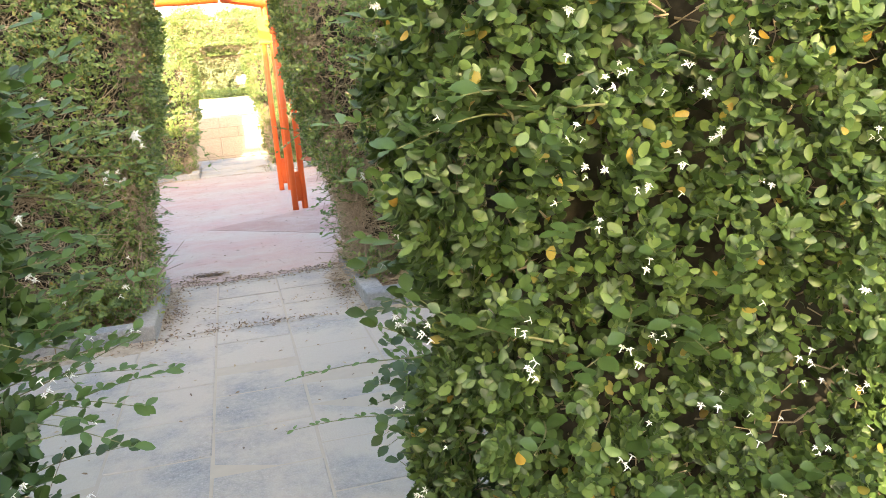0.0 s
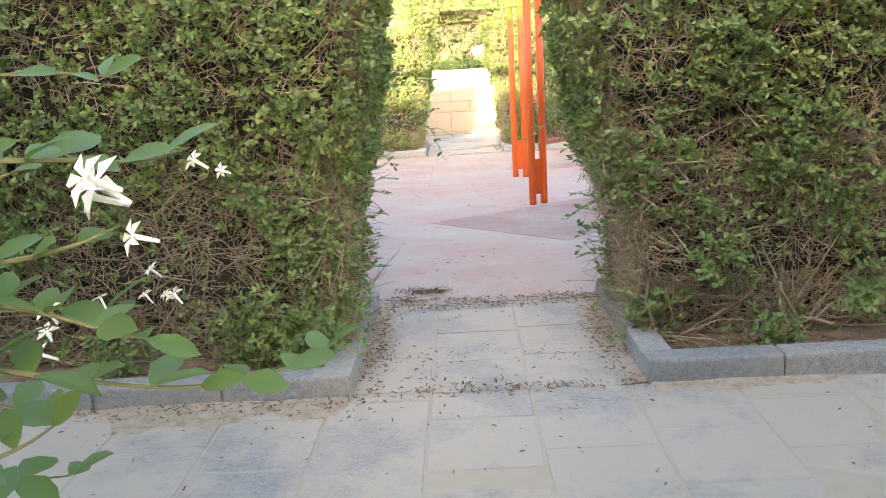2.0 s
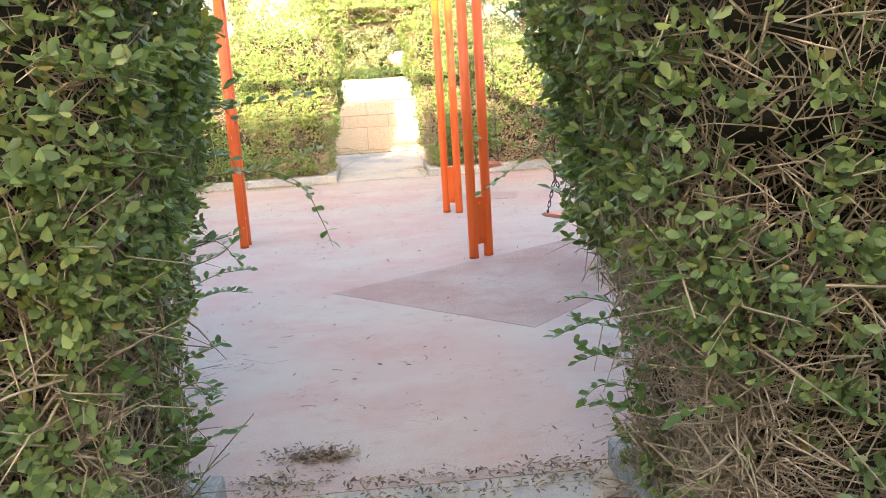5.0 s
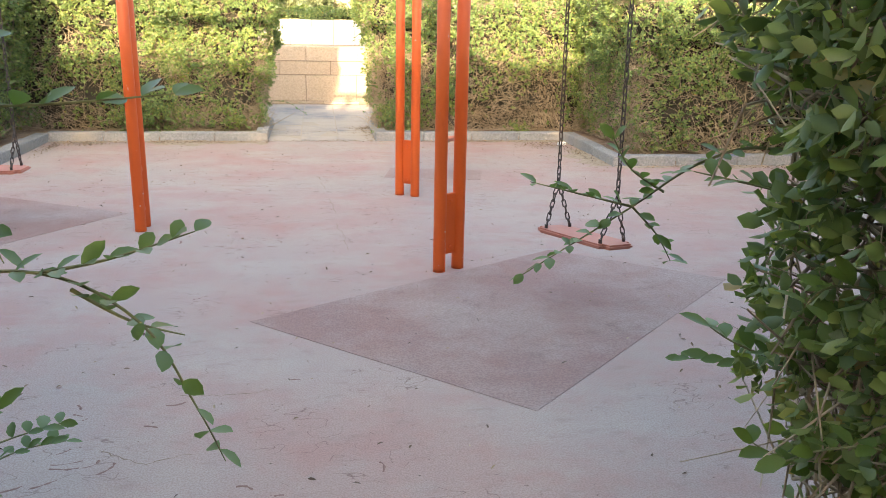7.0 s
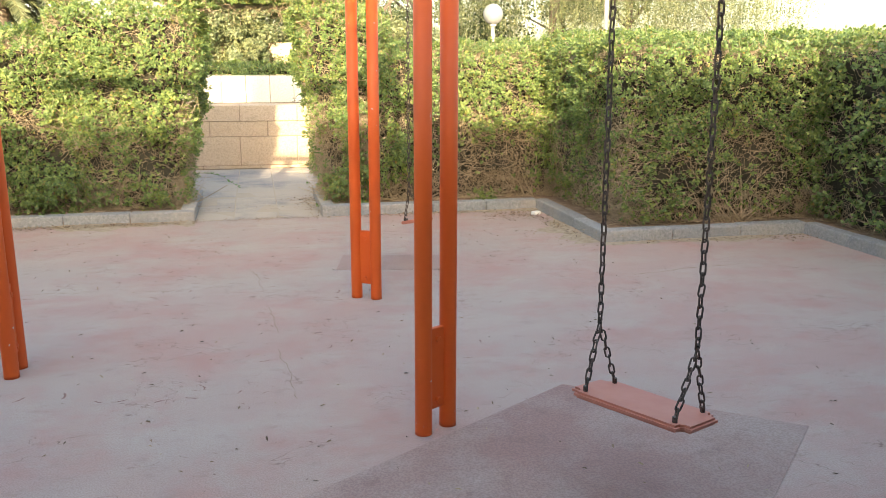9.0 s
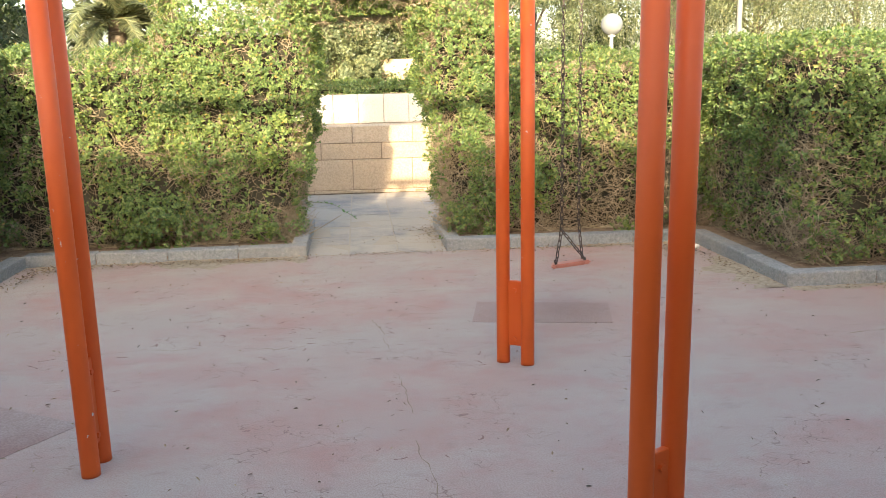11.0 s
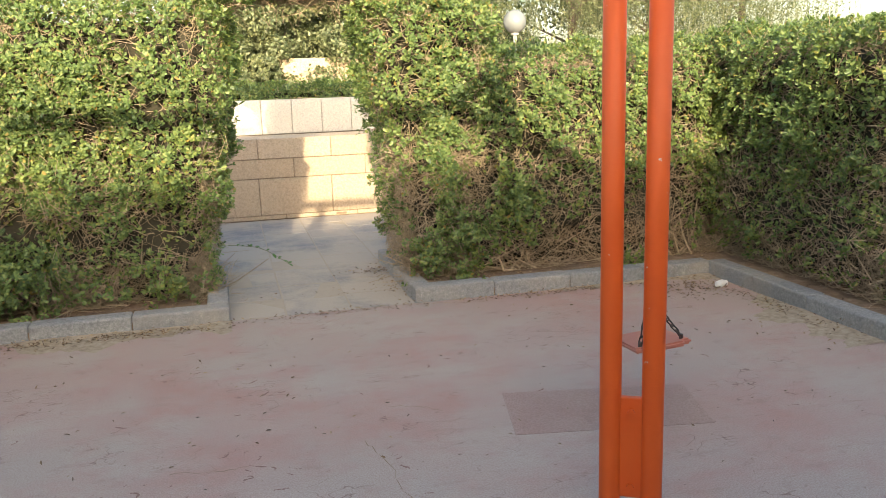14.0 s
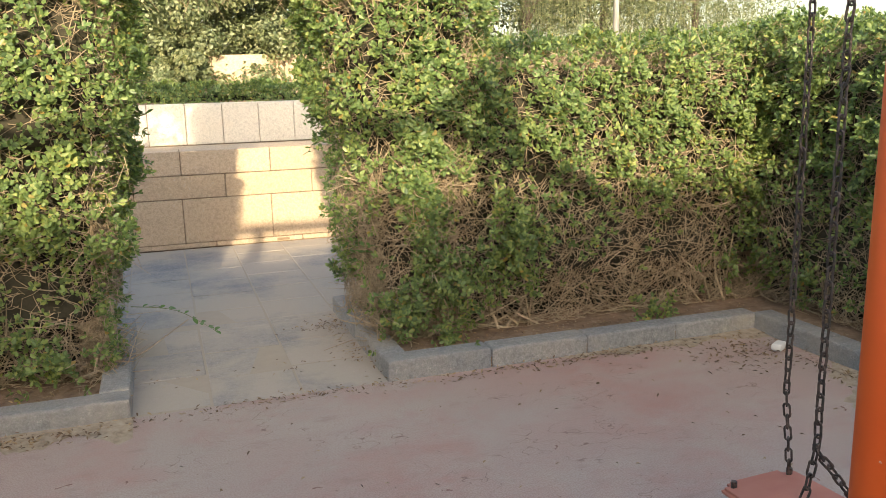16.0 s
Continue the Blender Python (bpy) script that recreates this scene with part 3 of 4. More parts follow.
bed("soil bed with grey kerb stones beside the far path", [(-W, 8.78), (XIL, 8.78), (XIL, Y1), (XL - 0.02, Y1), (XL - 0.02, 11.65), (-W, 11.65)],
    [((XOL, 8.78), (XIL - KW, 8.78)), ((XIL, 8.78), (XIL, Y1)), ((XIL, Y1), (XL - 0.02, Y1)), ((XL - 0.02, Y1 + KW), (XL - 0.02, 11.65))])
bed("soil bed with grey kerb stones and bare roots", [(XR - 0.10, Y1), (XI, Y1), (XI, YB), (XO, YB), (W, YB), (W, 11.65), (XR - 0.10, 11.65)],
    [((XR - 0.10, 11.65), (XR - 0.10, Y1 + KW)), ((XR - 0.10, Y1), (XI, Y1)), ((XI, Y1), (XI, YB + KW)), ((XI, YB), (XO, YB))])
bed("soil bed with a grey kerb along the playground arm", [(XO, YA), (W, YA), (W, YB), (XO, YB)], [((XO, YB), (XO, YA))])
bed("soil bed closing the playground arm", [(-W, YA), (XOL, YA), (XOL, 8.78), (-W, 8.78)], [((XOL, YA), (XOL, 8.78))])

# ---- stone terrace walls ----
def block_wall(name, label, x0, x1, y, thick, z0, courses, length, near, cap=0.0, offs=(0.0, 0.5), stone=None, joint=None):
    """A wall of large stone blocks with recessed joints."""
    stone = stone or STONE
    z = z0 + sum(courses)
    w = tagged(part(name, box(x0, x1, y + 0.02, y + thick, z0 - 0.02, z - 0.012), joint or GROUT), label, "wall", kind="structure")
    rest, cache, zz = bmesh.new(), {}, z0
    for r, hgt in enumerate(courses):
        k = math.floor((x0 - offs[r % len(offs)]) / length)
        while k * length + offs[r % len(offs)] < x1:
            a, c = max(x0, k * length + offs[r % len(offs)]), min(x1, (k + 1) * length + offs[r % len(offs)])
            k += 1
            if c - a < 0.05:
                continue
            if near[0] < (a + c) / 2 < near[1]:
                key = (round(c - a, 3), hgt)
                if key not in cache:
                    cache[key] = mesh_of(box(-key[0] / 2 + 0.003, key[0] / 2 - 0.003, 0, thick + 0.02, 0.003, hgt - 0.003, 0.006, None, 1), "stone_block", stone)
                s = new("stone_block", cache[key])
                s.parent = w
                s.matrix_basis = pose((a + c) / 2, y + random.uniform(-0.003, 0.003), zz)
            else:
                box(a + 0.003, c - 0.003, y, y + thick + 0.02, zz + 0.003, zz + hgt - 0.003, 0, rest)
        zz += hgt
    if rest.verts:
        tagged(part("block_masonry", rest, stone, w), kind="stuff")
    return w


block_wall("wall_terrace_low", "low sandstone block retaining wall with dark joints", -9, 9, 14.3, 0.3, 0.0, [0.05, 0.42, 0.22, 0.23], 0.82, (-2.4, 2.8), 0, (0.75, 0.47, 0.05, 0.48))
tagged(part("terrace_ledge", flat([(-9, 14.6), (9, 14.6), (9, 15.0), (-9, 15.0)], 0.0, 0.915), STONE), "sunlit sandstone ledge behind the low wall", "ledge", kind="structure")
# the arch shades this wall, so its brightness comes from the stone colour
block_wall("wall_terrace_upper", "sandstone upper terrace wall with sunlight painted in as a pale tone", -9, 9, 15.0, 0.25, 0.92, [0.41], 0.36, (-1.6, 2.2), 0, (0.12,), SUNLIT_STONE, SAND)
tagged(part("terrace_soil", flat([(-14, 15.25), (14, 15.25), (14, 32), (-14, 32)], 0.0, 1.30), SOIL), "raised soil terrace behind the wall", "terrace", kind="structure")
block_wall("wall_terrace_back", "sandstone back wall half covered by shrubs", -14, 14, 17.2, 0.25, 1.30, [0.57], 0.9, (-0.8, 2.2), 0, (0.2,))
tagged(part("drain_slot", box(0.5, 0.62, 14.292, 14.3, 0.012, 0.036, 0.003), GROUT), "dark drain slot at the foot of the wall", "drain", kind="structure")

# ---- hedges ----
HN = 3.72
near_left = hedge("tall clipped green hedge with woody base beside the path",
                  [((-3.2, -0.70, 0.60, 1.60, 0.05, 2.5), "Xy"), ((-3.2, -0.70, 0.60, 1.60, 0.05, 2.5), "Y", 0.3), ((-3.2, 0.62, 0.62, 1.58, 2.35, HN), "yYz", 0.35), ((-3.2, 0.62, 0.75, 1.45, 2.45, HN), "y"), ((-3.2, 0.62, 0.75, 1.45, 2.45, HN), "Z", 0.35)],
                  0.034, 1700, 0.9, twigs=1400, seed=3, flare=0.2, thin=0.72, roots=0.5,
                  lush=((-1.08, 0.56, 0.26, 0.2), (-0.92, 0.6, 0.22, 0.14), (-1.9, 0.56, 0.16, 0.11), (-1.3, 0.58, 0.16, 0.1)))
hedge("tall clipped green hedge behind the kerb", [((-9, -3.1, 0.60, 3.3, 0.05, 2.95), "XyYZ"), ((-9, -3.1, 0.60, 1.5, 2.8, HN), "yYZ")], 0.06, 230, 0.4, twigs=80, seed=5)
near_right = hedge("tall clipped hedge with bare brown twigs beside the path",
                   [((0.53, 3.1, 0.60, 1.60, 0.05, 2.5), "xy"), ((0.53, 3.1, 0.60, 1.60, 0.05, 2.5), "Y", 0.3), ((0.55, 3.1, 0.62, 1.58, 2.35, HN), "yYx", 0.35), ((0.55, 3.1, 0.75, 1.45, 2.4, HN), "y"), ((0.55, 3.1, 0.75, 1.45, 2.4, HN), "Z", 0.35)],
                   0.034, 1600, 0.96, twigs=1700, seed=8, flare=0.26, thin=0.66, roots=0.5,
                   lush=((1.02, 0.55, 0.5, 0.12), (0.72, 0.7, 0.2, 0.1), (1.25, 0.52, 0.14, 0.1), (1.7, 0.55, 0.3, 0.12)))
hedge("tall clipped green hedge on the playground corner", [((3.1, 9, 0.60, 3.3, 0.05, 2.95), "xyYZ"), ((3.1, 9, 0.60, 1.5, 2.8, HN), "yYZ")], 0.06, 230, 0.4, twigs=80, seed=9)
far_left = hedge("sunlit clipped hedge arching over the far path",
                 [((-3.7, -1.3, 10.58, 11.5, 0.05, 1.81), "yZ"), ((-1.96, -0.74, 10.56, 11.52, 0.05, 2.1), "xXy"), ((-1.96, -0.74, 10.56, 11.52, 1.9, 2.80), "xXyZ", 0.7), ((-0.9, 0.7, 10.62, 11.2, 2.3, 2.84), "yZz", 0.6), ((-0.9, 0.7, 11.0, 11.5, 2.14, 2.7), "yzYZ", 0.9),
                  ((-0.8, -0.42, 10.64, 11.3, 2.08, 2.5), "yz", 0.5), ((0.24, 0.6, 10.64, 11.3, 2.04, 2.5), "yz", 0.5)],
                 0.034, 1450, 0.75, twigs=700, seed=12, bulge=0.08, thin=0.78, roots=0.9, lush=((-2.05, 10.5, 0.4, 0.26), (-2.3, 10.5, 0.25, 0.16), (-1.1, 10.52, 0.2, 0.1)))
far_right = hedge("sunlit clipped hedge with a bare woody base",
                  [((0.46, 1.12, 10.56, 11.52, 0.05, 2.1), "xXy"), ((0.46, 1.08, 10.56, 11.52, 1.9, 2.78), "xXyZ", 0.7), ((0.7, 3.4, 10.58, 11.5, 0.05, 1.73), "yZ")], 0.034, 1500, 0.97, twigs=900, seed=14, bulge=0.08, thin=0.76, roots=2.2, lush=((0.7, 10.53, 0.3, 0.15), (1.05, 10.53, 0.45, 0.15), (1.4, 10.53, 0.6, 0.13), (0.95, 10.52, 0.12, 0.08), (2.3, 10.5, 0.12, 0.08)))
hedge("clipped hedge block on the far corner in shade", [((-9, -3.4, 9.1, 11.5, 0.05, 1.84), "XZ"), ((-6, -3.4, 9.1, 11.5, 0.05, 1.84), "y")], 0.042, 800, 0.5, twigs=450, seed=17, thin=0.9, roots=0.8)
hedge("sunlit clipped hedge block with roots over the kerb", [((3.05, 5.4, 8.74, 11.5, 0.05, 1.78), "xyZ")], 0.034, 1450, 0.84, twigs=700, seed=20, bulge=0.08, thin=0.8, roots=2.2)
hedge("dark shaded clipped hedge along the playground arm", [((5.05, 9, 3.3, 11.5, 0.05, 1.8), "xZ")], 0.045, 420, 0.4, twigs=300, seed=23, thin=0.95)
hedge("clipped hedge closing the playground arm", [((-9, -5.3, 3.3, 9.1, 0.05, 1.84), "XZ")], 0.055, 200, 0.4, twigs=80, seed=24)
flower_right = hedge("flowering green hedge with small white blossoms",
                     [((0.28, 2.6, -3.5, -2.95, 0.0, 2.6), "xy"), ((0.28, 2.6, -3.5, -2.95, 0.0, HN), "Y", 0.3), ((0.3, 2.6, -3.45, -3.0, 2.4, HN), "xyZ", 0.35)],
                     0.03, 2600, 0.15, LEAF_FLOWERING, 350, 31, 0.1, 0.0, "flowering hedges", 0.63, 0.05, 0.95, (0.05, 0.12))
flower_left = hedge("loose flowering hedge with white blossoms beside the start",
                    [((-3.0, -0.66, -3.95, -2.95, 0.0, 2.6), "X"), ((-3.0, -0.66, -3.95, -2.95, 0.0, HN), "yY", 0.3), ((-3.0, -0.68, -3.85, -3.0, 2.4, HN), "XyZ", 0.35)],
                    0.042, 900, 0.15, LEAF_FLOWERING, 700, 33, 0.1, 0.0, "flowering hedges", 0.68, 0.05, 1.0)
# two coarse hedges out of view, added to keep stray sun off the paving
hedge("unseen coarse hedge along the cross path, added against sun leaks", [((-9, -2.9, -3.95, -3.0, 0.0, HN), "yYZ")], 0.07, 230, 0.2, twigs=40, seed=37, base=0.0, thin=1.0)
hedge("unseen coarse hedge beside the flowering hedge, added against sun leaks", [((2.5, 9, -3.95, -3.2, 0.0, HN), "yYZ")], 0.07, 230, 0.2, twigs=40, seed=38, base=0.0, thin=1.0)
# added behind the camera, where it holds back the lowest sun
hedge("unseen plain hedge added behind the start to cut off low sun", [((-9, 7, -9.6, -8.4, 0.0, 1.9), "YZ")], 0.07, 160, 0.2, twigs=30, seed=35, base=0.0, thin=1.0)
hedge("low clipped green hedge strip on the terrace", [((-9, 9, 15.3, 15.75, 1.28, 1.5), "yZ")], 0.04, 1100, 0.0, twigs=60, seed=41, base=1.3)


# an unseen column of foliage, added to block sun through the start gap
hedge("unseen column of foliage added behind the start to block the sun", [((-2.5, -0.35, -10.0, -8.8, 0.0, 5.6), "xXyYZ")], 0.07, 220, 0.1, twigs=30, seed=36, base=0.0, thin=1.0)

# ---- star-shaped swing frame ----
CENTRE = Vector((-0.007, 6.206, 0))
BEAM_Z = 2.62
frame_ob = thing("swing_set", "orange painted steel swing frame with three double posts", "swing set", at=CENTRE)


def leg(ang, r, head):
    """A double post of two pipes with a bolted plate at its foot and a bracket at its head."""
    out = Vector((math.cos(ang), math.sin(ang), 0))
    side = Vector((-out.y, out.x, 0))
    for s in (-1, 1):
        a = out * r + side * 0.069 * s
        smooth(part("post", tube([a + Vector((0, 0, z)) for z in (0.0, 0.02, 1.0, 2.1)], [0.037, 0.0365, 0.0365, 0.0365], 20), PAINT, frame_ob))
    rot = Matrix.Translation(out * r) @ Matrix.Rotation(ang, 4, "Z")
    bm = box(-0.012, 0.012, -0.064, 0.064, 0.10, 0.46, 0.004)
    bmesh.ops.transform(bm, matrix=rot, verts=bm.verts)
    plate = part("foot_plate", bm, PAINT, frame_ob)
    for z in (0.14, 0.41):
        for s in (-1, 1):
            bm = tube([(s * 0.012, 0, z), (s * 0.024, 0, z)], 0.013, 6)
            bmesh.ops.transform(bm, matrix=rot, verts=bm.verts)
            part("bolt", bm, PAINT, plate)
    bm = box(-0.05, 0.05, -0.11, 0.11, 2.08, 2.46, 0.012)
    bmesh.ops.transform(bm, matrix=rot, verts=bm.verts)
    part("bracket", bm, head, frame_ob, "painted steel bracket")
    smooth(part("beam", tube([out * 0.04 + Vector((0, 0, BEAM_Z - 0.0)), out * 2.85 + Vector((0, 0, BEAM_Z))], 0.055, 20), PAINT, frame_ob))
    bm = tube([out * r + Vector((0, 0, 2.44)), out * r + Vector((0, 0, BEAM_Z))], 0.045, 12)
    part("neck", bm, PAINT, frame_ob)


leg(radians(-60.6), 1.212, PAINT)
leg(radians(60.6), 1.156, YELLOW)
leg(radians(178.4), 1.35, YELLOW)

# ---- swings ----
LINK = bmesh.new()
path_pts = [(0.009 * math.cos(a), 0, 0.013 * (1 if math.sin(a) > 0 else -1) + 0.009 * math.sin(a)) for a in (2 * math.pi * k / 12 + 0.001 for k in range(12))]
vs = []
for i in range(12):
    p, q = Vector(path_pts[i]), Vector(path_pts[(i + 1) % 12])
    o = Vector(path_pts[i - 1])
    d = (q - o).normalized()
    u = Vector((0, 1, 0))
    w = d.cross(u)
    vs.append([LINK.verts.new(p + 0.0034 * (math.cos(t) * u + math.sin(t) * w)) for t in (2 * math.pi * k / 5 for k in range(5))])
for i in range(12):
    a, c = vs[i], vs[(i + 1) % 12]
    for k in range(5):
        LINK.faces.new((a[k], a[(k + 1) % 5], c[(k + 1) % 5], c[k]))
LINK = mesh_of(LINK, "link", STEEL)


def chain(host, a, c, turn=0.0):
    """A chain of links from a down to c."""
    a, c = Vector(a), Vector(c)
    d = (c - a)
    ring = part("chain", tube([a + Vector((0, 0, 0.012)), a - d.normalized() * 0.01], 0.008, 8), STEEL, host, "dark rusty steel chain")
    q = d.to_track_quat("Z", "Y").to_matrix().to_4x4()
    n = max(1, round(d.length / 0.0355))
    for i in range(n):
        k = new("link", LINK)
        k.parent = ring
        k.matrix_basis = Matrix.Translation(a + d * ((i + 0.5) / n)) @ q @ pose(0, 0, 0, random.uniform(-5, 5), random.uniform(-5, 5), 90 * (i % 2) + turn + random.uniform(-12, 12))
    return ring


def swing(label, ang, r, z, tilt=(0, 0), twist=0.0, sway=0.0, unhooked=()):
    """A flat seat on two chains that each fork above it; unhooked: corners whose leg of chain is missing."""
    out = Vector((math.cos(ang), math.sin(ang), 0))
    side = Vector((-out.y, out.x, 0))
    at = CENTRE + out * r
    s = thing("swing", label, "swing", "swings", at=(at.x, at.y, z))
    m = pose(0, 0, 0, tilt[0], tilt[1], math.degrees(ang) + twist)
    mid = side * sway
    bm = box(-0.235, 0.235, -0.12, 0.12, -0.012, 0.012, 0.0)
    bmesh.ops.bevel(bm, geom=[e for e in bm.edges if abs(e.verts[0].co.z - e.verts[1].co.z) > 0.01], offset=0.035, segments=5, affect="EDGES")
    bmesh.ops.bevel(bm, geom=[e for e in bm.edges if abs(e.verts[0].co.z - e.verts[1].co.z) < 0.001 and len(e.link_faces) == 2 and abs(e.link_faces[0].normal.z - e.link_faces[1].normal.z) > 0.5], offset=0.008, segments=2, affect="EDGES")
    bmesh.ops.transform(bm, matrix=Matrix.Translation(mid) @ m, verts=bm.verts)
    part("seat", bm, SEAT, s, "faded red plastic board seat")
    for e in (-1, 1):
        top = out * (e * 0.188) + Vector((0, 0, BEAM_Z - 0.055 - z))
        fork = mid + out * (e * 0.188) + Vector((0, 0, 0.25))
        chain(s, top, fork)
        for f in (-1, 1):
            foot = mid + m @ Vector((e * 0.175, f * 0.088, 0.02))
            if (e, f) not in unhooked:
                chain(s, fork, foot, 40)
            bm = tube([foot - Vector((0, 0, 0.01)), foot + Vector((0, 0, 0.012))], 0.009, 8)
            part("eye_bolt", bm, STEEL, s)
    return s


swing("flat faded red swing seat hanging level on chains", radians(-59.1), 2.187, 0.405, (-6, 0), 0, 0.02)
swing("faded red swing seat hanging slightly tilted on chains", radians(59.2), 2.09, 0.357, (-9, 11), 18, 0.0, ((1, 1),))
swing("faded red swing seat over a mauve patch", radians(178.4), 2.3, 0.41)

# ---- shoots that hang into the openings ----
sprig(near_left, [(-0.68, 1.62, 1.12), (-0.485, 1.565, 1.14), (-0.355, 1.48, 1.105), (-0.30, 1.49, 0.99), (-0.275, 1.52, 0.90)], 0.03, scale=0.78)
sprig(near_left, [(-0.485, 1.565, 1.14), (-0.40, 1.55, 1.16), (-0.30, 1.56, 1.19)], 0.018, scale=0.85)
sprig(near_left, [(-0.44, 1.53, 1.13), (-0.37, 1.5, 1.1), (-0.31, 1.5, 1.08)], 0.016, scale=0.8)
sprig(near_left, [(-0.66, 1.6, 1.33), (-0.46, 1.57, 1.34), (-0.32, 1.6, 1.35)], 0.03, scale=0.8)
sprig(near_left, [(-0.8, 1.6, 0.72), (-0.72, 1.95, 0.68), (-0.65, 2.09, 0.635)], 0.022, scale=0.7)
sprig(near_left, [(-0.75, 1.6, 0.78), (-0.68, 1.8, 0.78), (-0.6, 1.92, 0.76)], 0.022, scale=0.7)
sprig(near_right, [(0.98, 1.7, 1.17), (0.74, 2.02, 1.21), (0.535, 1.93, 1.21), (0.46, 2.08, 1.09), (0.34, 2.09, 1.01), (0.236, 2.09, 0.945)], 0.022, BLADES, 0.003, 0.75)
sprig(near_right, [(0.46, 2.08, 1.09), (0.35, 2.06, 1.12), (0.24, 2.04, 1.15)], 0.022, scale=0.75)
sprig(near_right, [(0.50, 2.03, 1.13), (0.42, 2.0, 1.18), (0.36, 1.95, 1.25)], 0.02, scale=0.75)
sprig(near_right, [(0.46, 2.08, 1.09), (0.52, 2.09, 1.03), (0.56, 2.1, 0.97)], 0.018, scale=0.75)
sprig(near_right, [(0.74, 2.02, 1.21), (0.70, 2.04, 1.28), (0.67, 2.06, 1.35)], 0.03)
sprig(near_right, [(0.62, 1.4, 0.66), (0.51, 1.62, 0.56), (0.434, 1.773, 0.466)], 0.022, scale=0.8)
sprig(near_right, [(0.62, 1.5, 0.95), (0.54, 1.75, 0.9), (0.5, 1.9, 0.84)], 0.022, scale=0.8)
sprig(near_right, [(0.62, 1.5, 0.5), (0.57, 1.7, 0.42), (0.52, 1.8, 0.36)], 0.022, scale=0.8)
for host, x, sgn in ((near_left, -0.66, 1), (near_right, 0.52, -1), (far_left, -0.72, 1), (far_right, 0.46, -1)):
    far = host in (far_left, far_right)
    ya, yb = (10.6, 11.4) if far else (0.66, 1.2)
    for i in range(12 if not far else 9):
        y, z = random.uniform(ya, yb), random.uniform(0.35, 2.0)
        x = {near_left: -0.70, near_right: 0.53, far_left: -0.74, far_right: 0.46}[host] + sgn * 0.2 * (min(z, 1.6) - 0.8)
        reach = random.uniform(0.04, 0.11)
        sprig(host, [(x - sgn * 0.1, y, z), (x + sgn * reach * 0.5, y - random.uniform(-0.03, 0.08), z + 0.02), (x + sgn * reach, y - random.uniform(-0.03, 0.1), z + random.uniform(-0.05, 0.03))], 0.026, scale=0.75)
for host, sgn in ((near_left, 1), (near_right, -1)):
    for i in range(17):
        z = random.uniform(0.25, 1.95)
        x = (-0.70 if sgn > 0 else 0.53) + sgn * 0.2 * (min(z, 1.6) - 0.8)
        y, reach = random.uniform(1.3, 1.66), random.uniform(0.04, 0.13)
        sprig(host, [(x - sgn * 0.12, y - 0.1, z - 0.03), (x + sgn * reach * 0.4, y, z), (x + sgn * reach, y + random.uniform(0.0, 0.12), z + random.uniform(-0.07, 0.05))], 0.022, scale=0.82)
sprig(far_left, [(-0.72, 10.7, 0.42), (-0.5, 10.6, 0.40), (-0.3, 10.55, 0.27)], 0.03, scale=0.9)

# flowering hedges beside the start
sprig(flower_right, [(0.4, -3.2, 0.85), (0.16, -2.62, 0.67), (-0.05, -2.28, 0.53)], 0.055, BLADES, 0.002, 0.55)
sprig(flower_right, [(0.4, -3.2, 0.7), (0.14, -2.68, 0.53), (-0.07, -2.43, 0.42)], 0.06, BLADES, 0.002, 0.55)
sprig(flower_right, [(0.5, -3.6, 1.40), (0.38, -3.45, 1.39), (0.26, -3.36, 1.355)], 0.03, BLADES_BRIGHT, 0.002, 1.2)
sprig(flower_right, [(0.45, -3.5, 1.36), (0.30, -3.56, 1.40), (0.14, -3.58, 1.36)], 0.03, BLADES_BRIGHT, 0.002, 1.2)
sprig(flower_right, [(0.42, -3.45, 1.42), (0.30, -3.6, 1.44), (0.2, -3.64, 1.43)], 0.03, BLADES_BRIGHT, 0.002, 1.2)
for i in range(16):
    y, z = random.uniform(-3.5, -3.0), random.uniform(0.35, 1.75)
    sprig(flower_right, [(0.4, y - 0.1, z - 0.03), (0.26, y, z), (random.uniform(0.12, 0.2), y + random.uniform(0.0, 0.14), z + random.uniform(-0.04, 0.06))], 0.028, BLADES_BRIGHT, 0.002)
for i in range(34):
    x, z = random.uniform(0.35, 1.2), random.uniform(0.5, 1.7)
    sprig(flower_right, [(x + 0.05, -3.3, z - 0.03), (x, -3.5, z), (x - random.uniform(0.03, 0.12), -3.6, z + random.uniform(-0.02, 0.08))], 0.028, BLADES_BRIGHT, 0.002)
for i in range(26):
    y, z = random.uniform(-2.95, -2.5), random.uniform(0.3, 0.8)
    sprig(flower_right, [(0.5, -3.2, z - 0.1), (0.38, y, z), (random.uniform(0.1, 0.42), y + random.uniform(0.05, 0.2), z - random.uniform(0.0, 0.12))], 0.03, BLADES_BRIGHT, 0.002)
for i in range(44):
    y, z = random.uniform(-3.1, -2.6), random.uniform(0.8, 1.7)
    sprig(flower_left, [(-0.85, y - 0.1, z - 0.06), (-0.64, y, z - 0.02), (random.uniform(-0.56, -0.40), y + random.uniform(-0.05, 0.12), z + random.uniform(-0.1, 0.1))], 0.024, BLADES, 0.002, 0.8)
for i in range(3):
    z = 0.75 + 0.28 * i
    sprig(flower_left, [(-0.75, -2.95, z - 0.04), (-0.56, -2.75, z), (-0.36 - 0.02 * (i % 3), -2.55 - 0.03 * i, z - 0.03)], 0.024, BLADES, 0.002, 0.8)
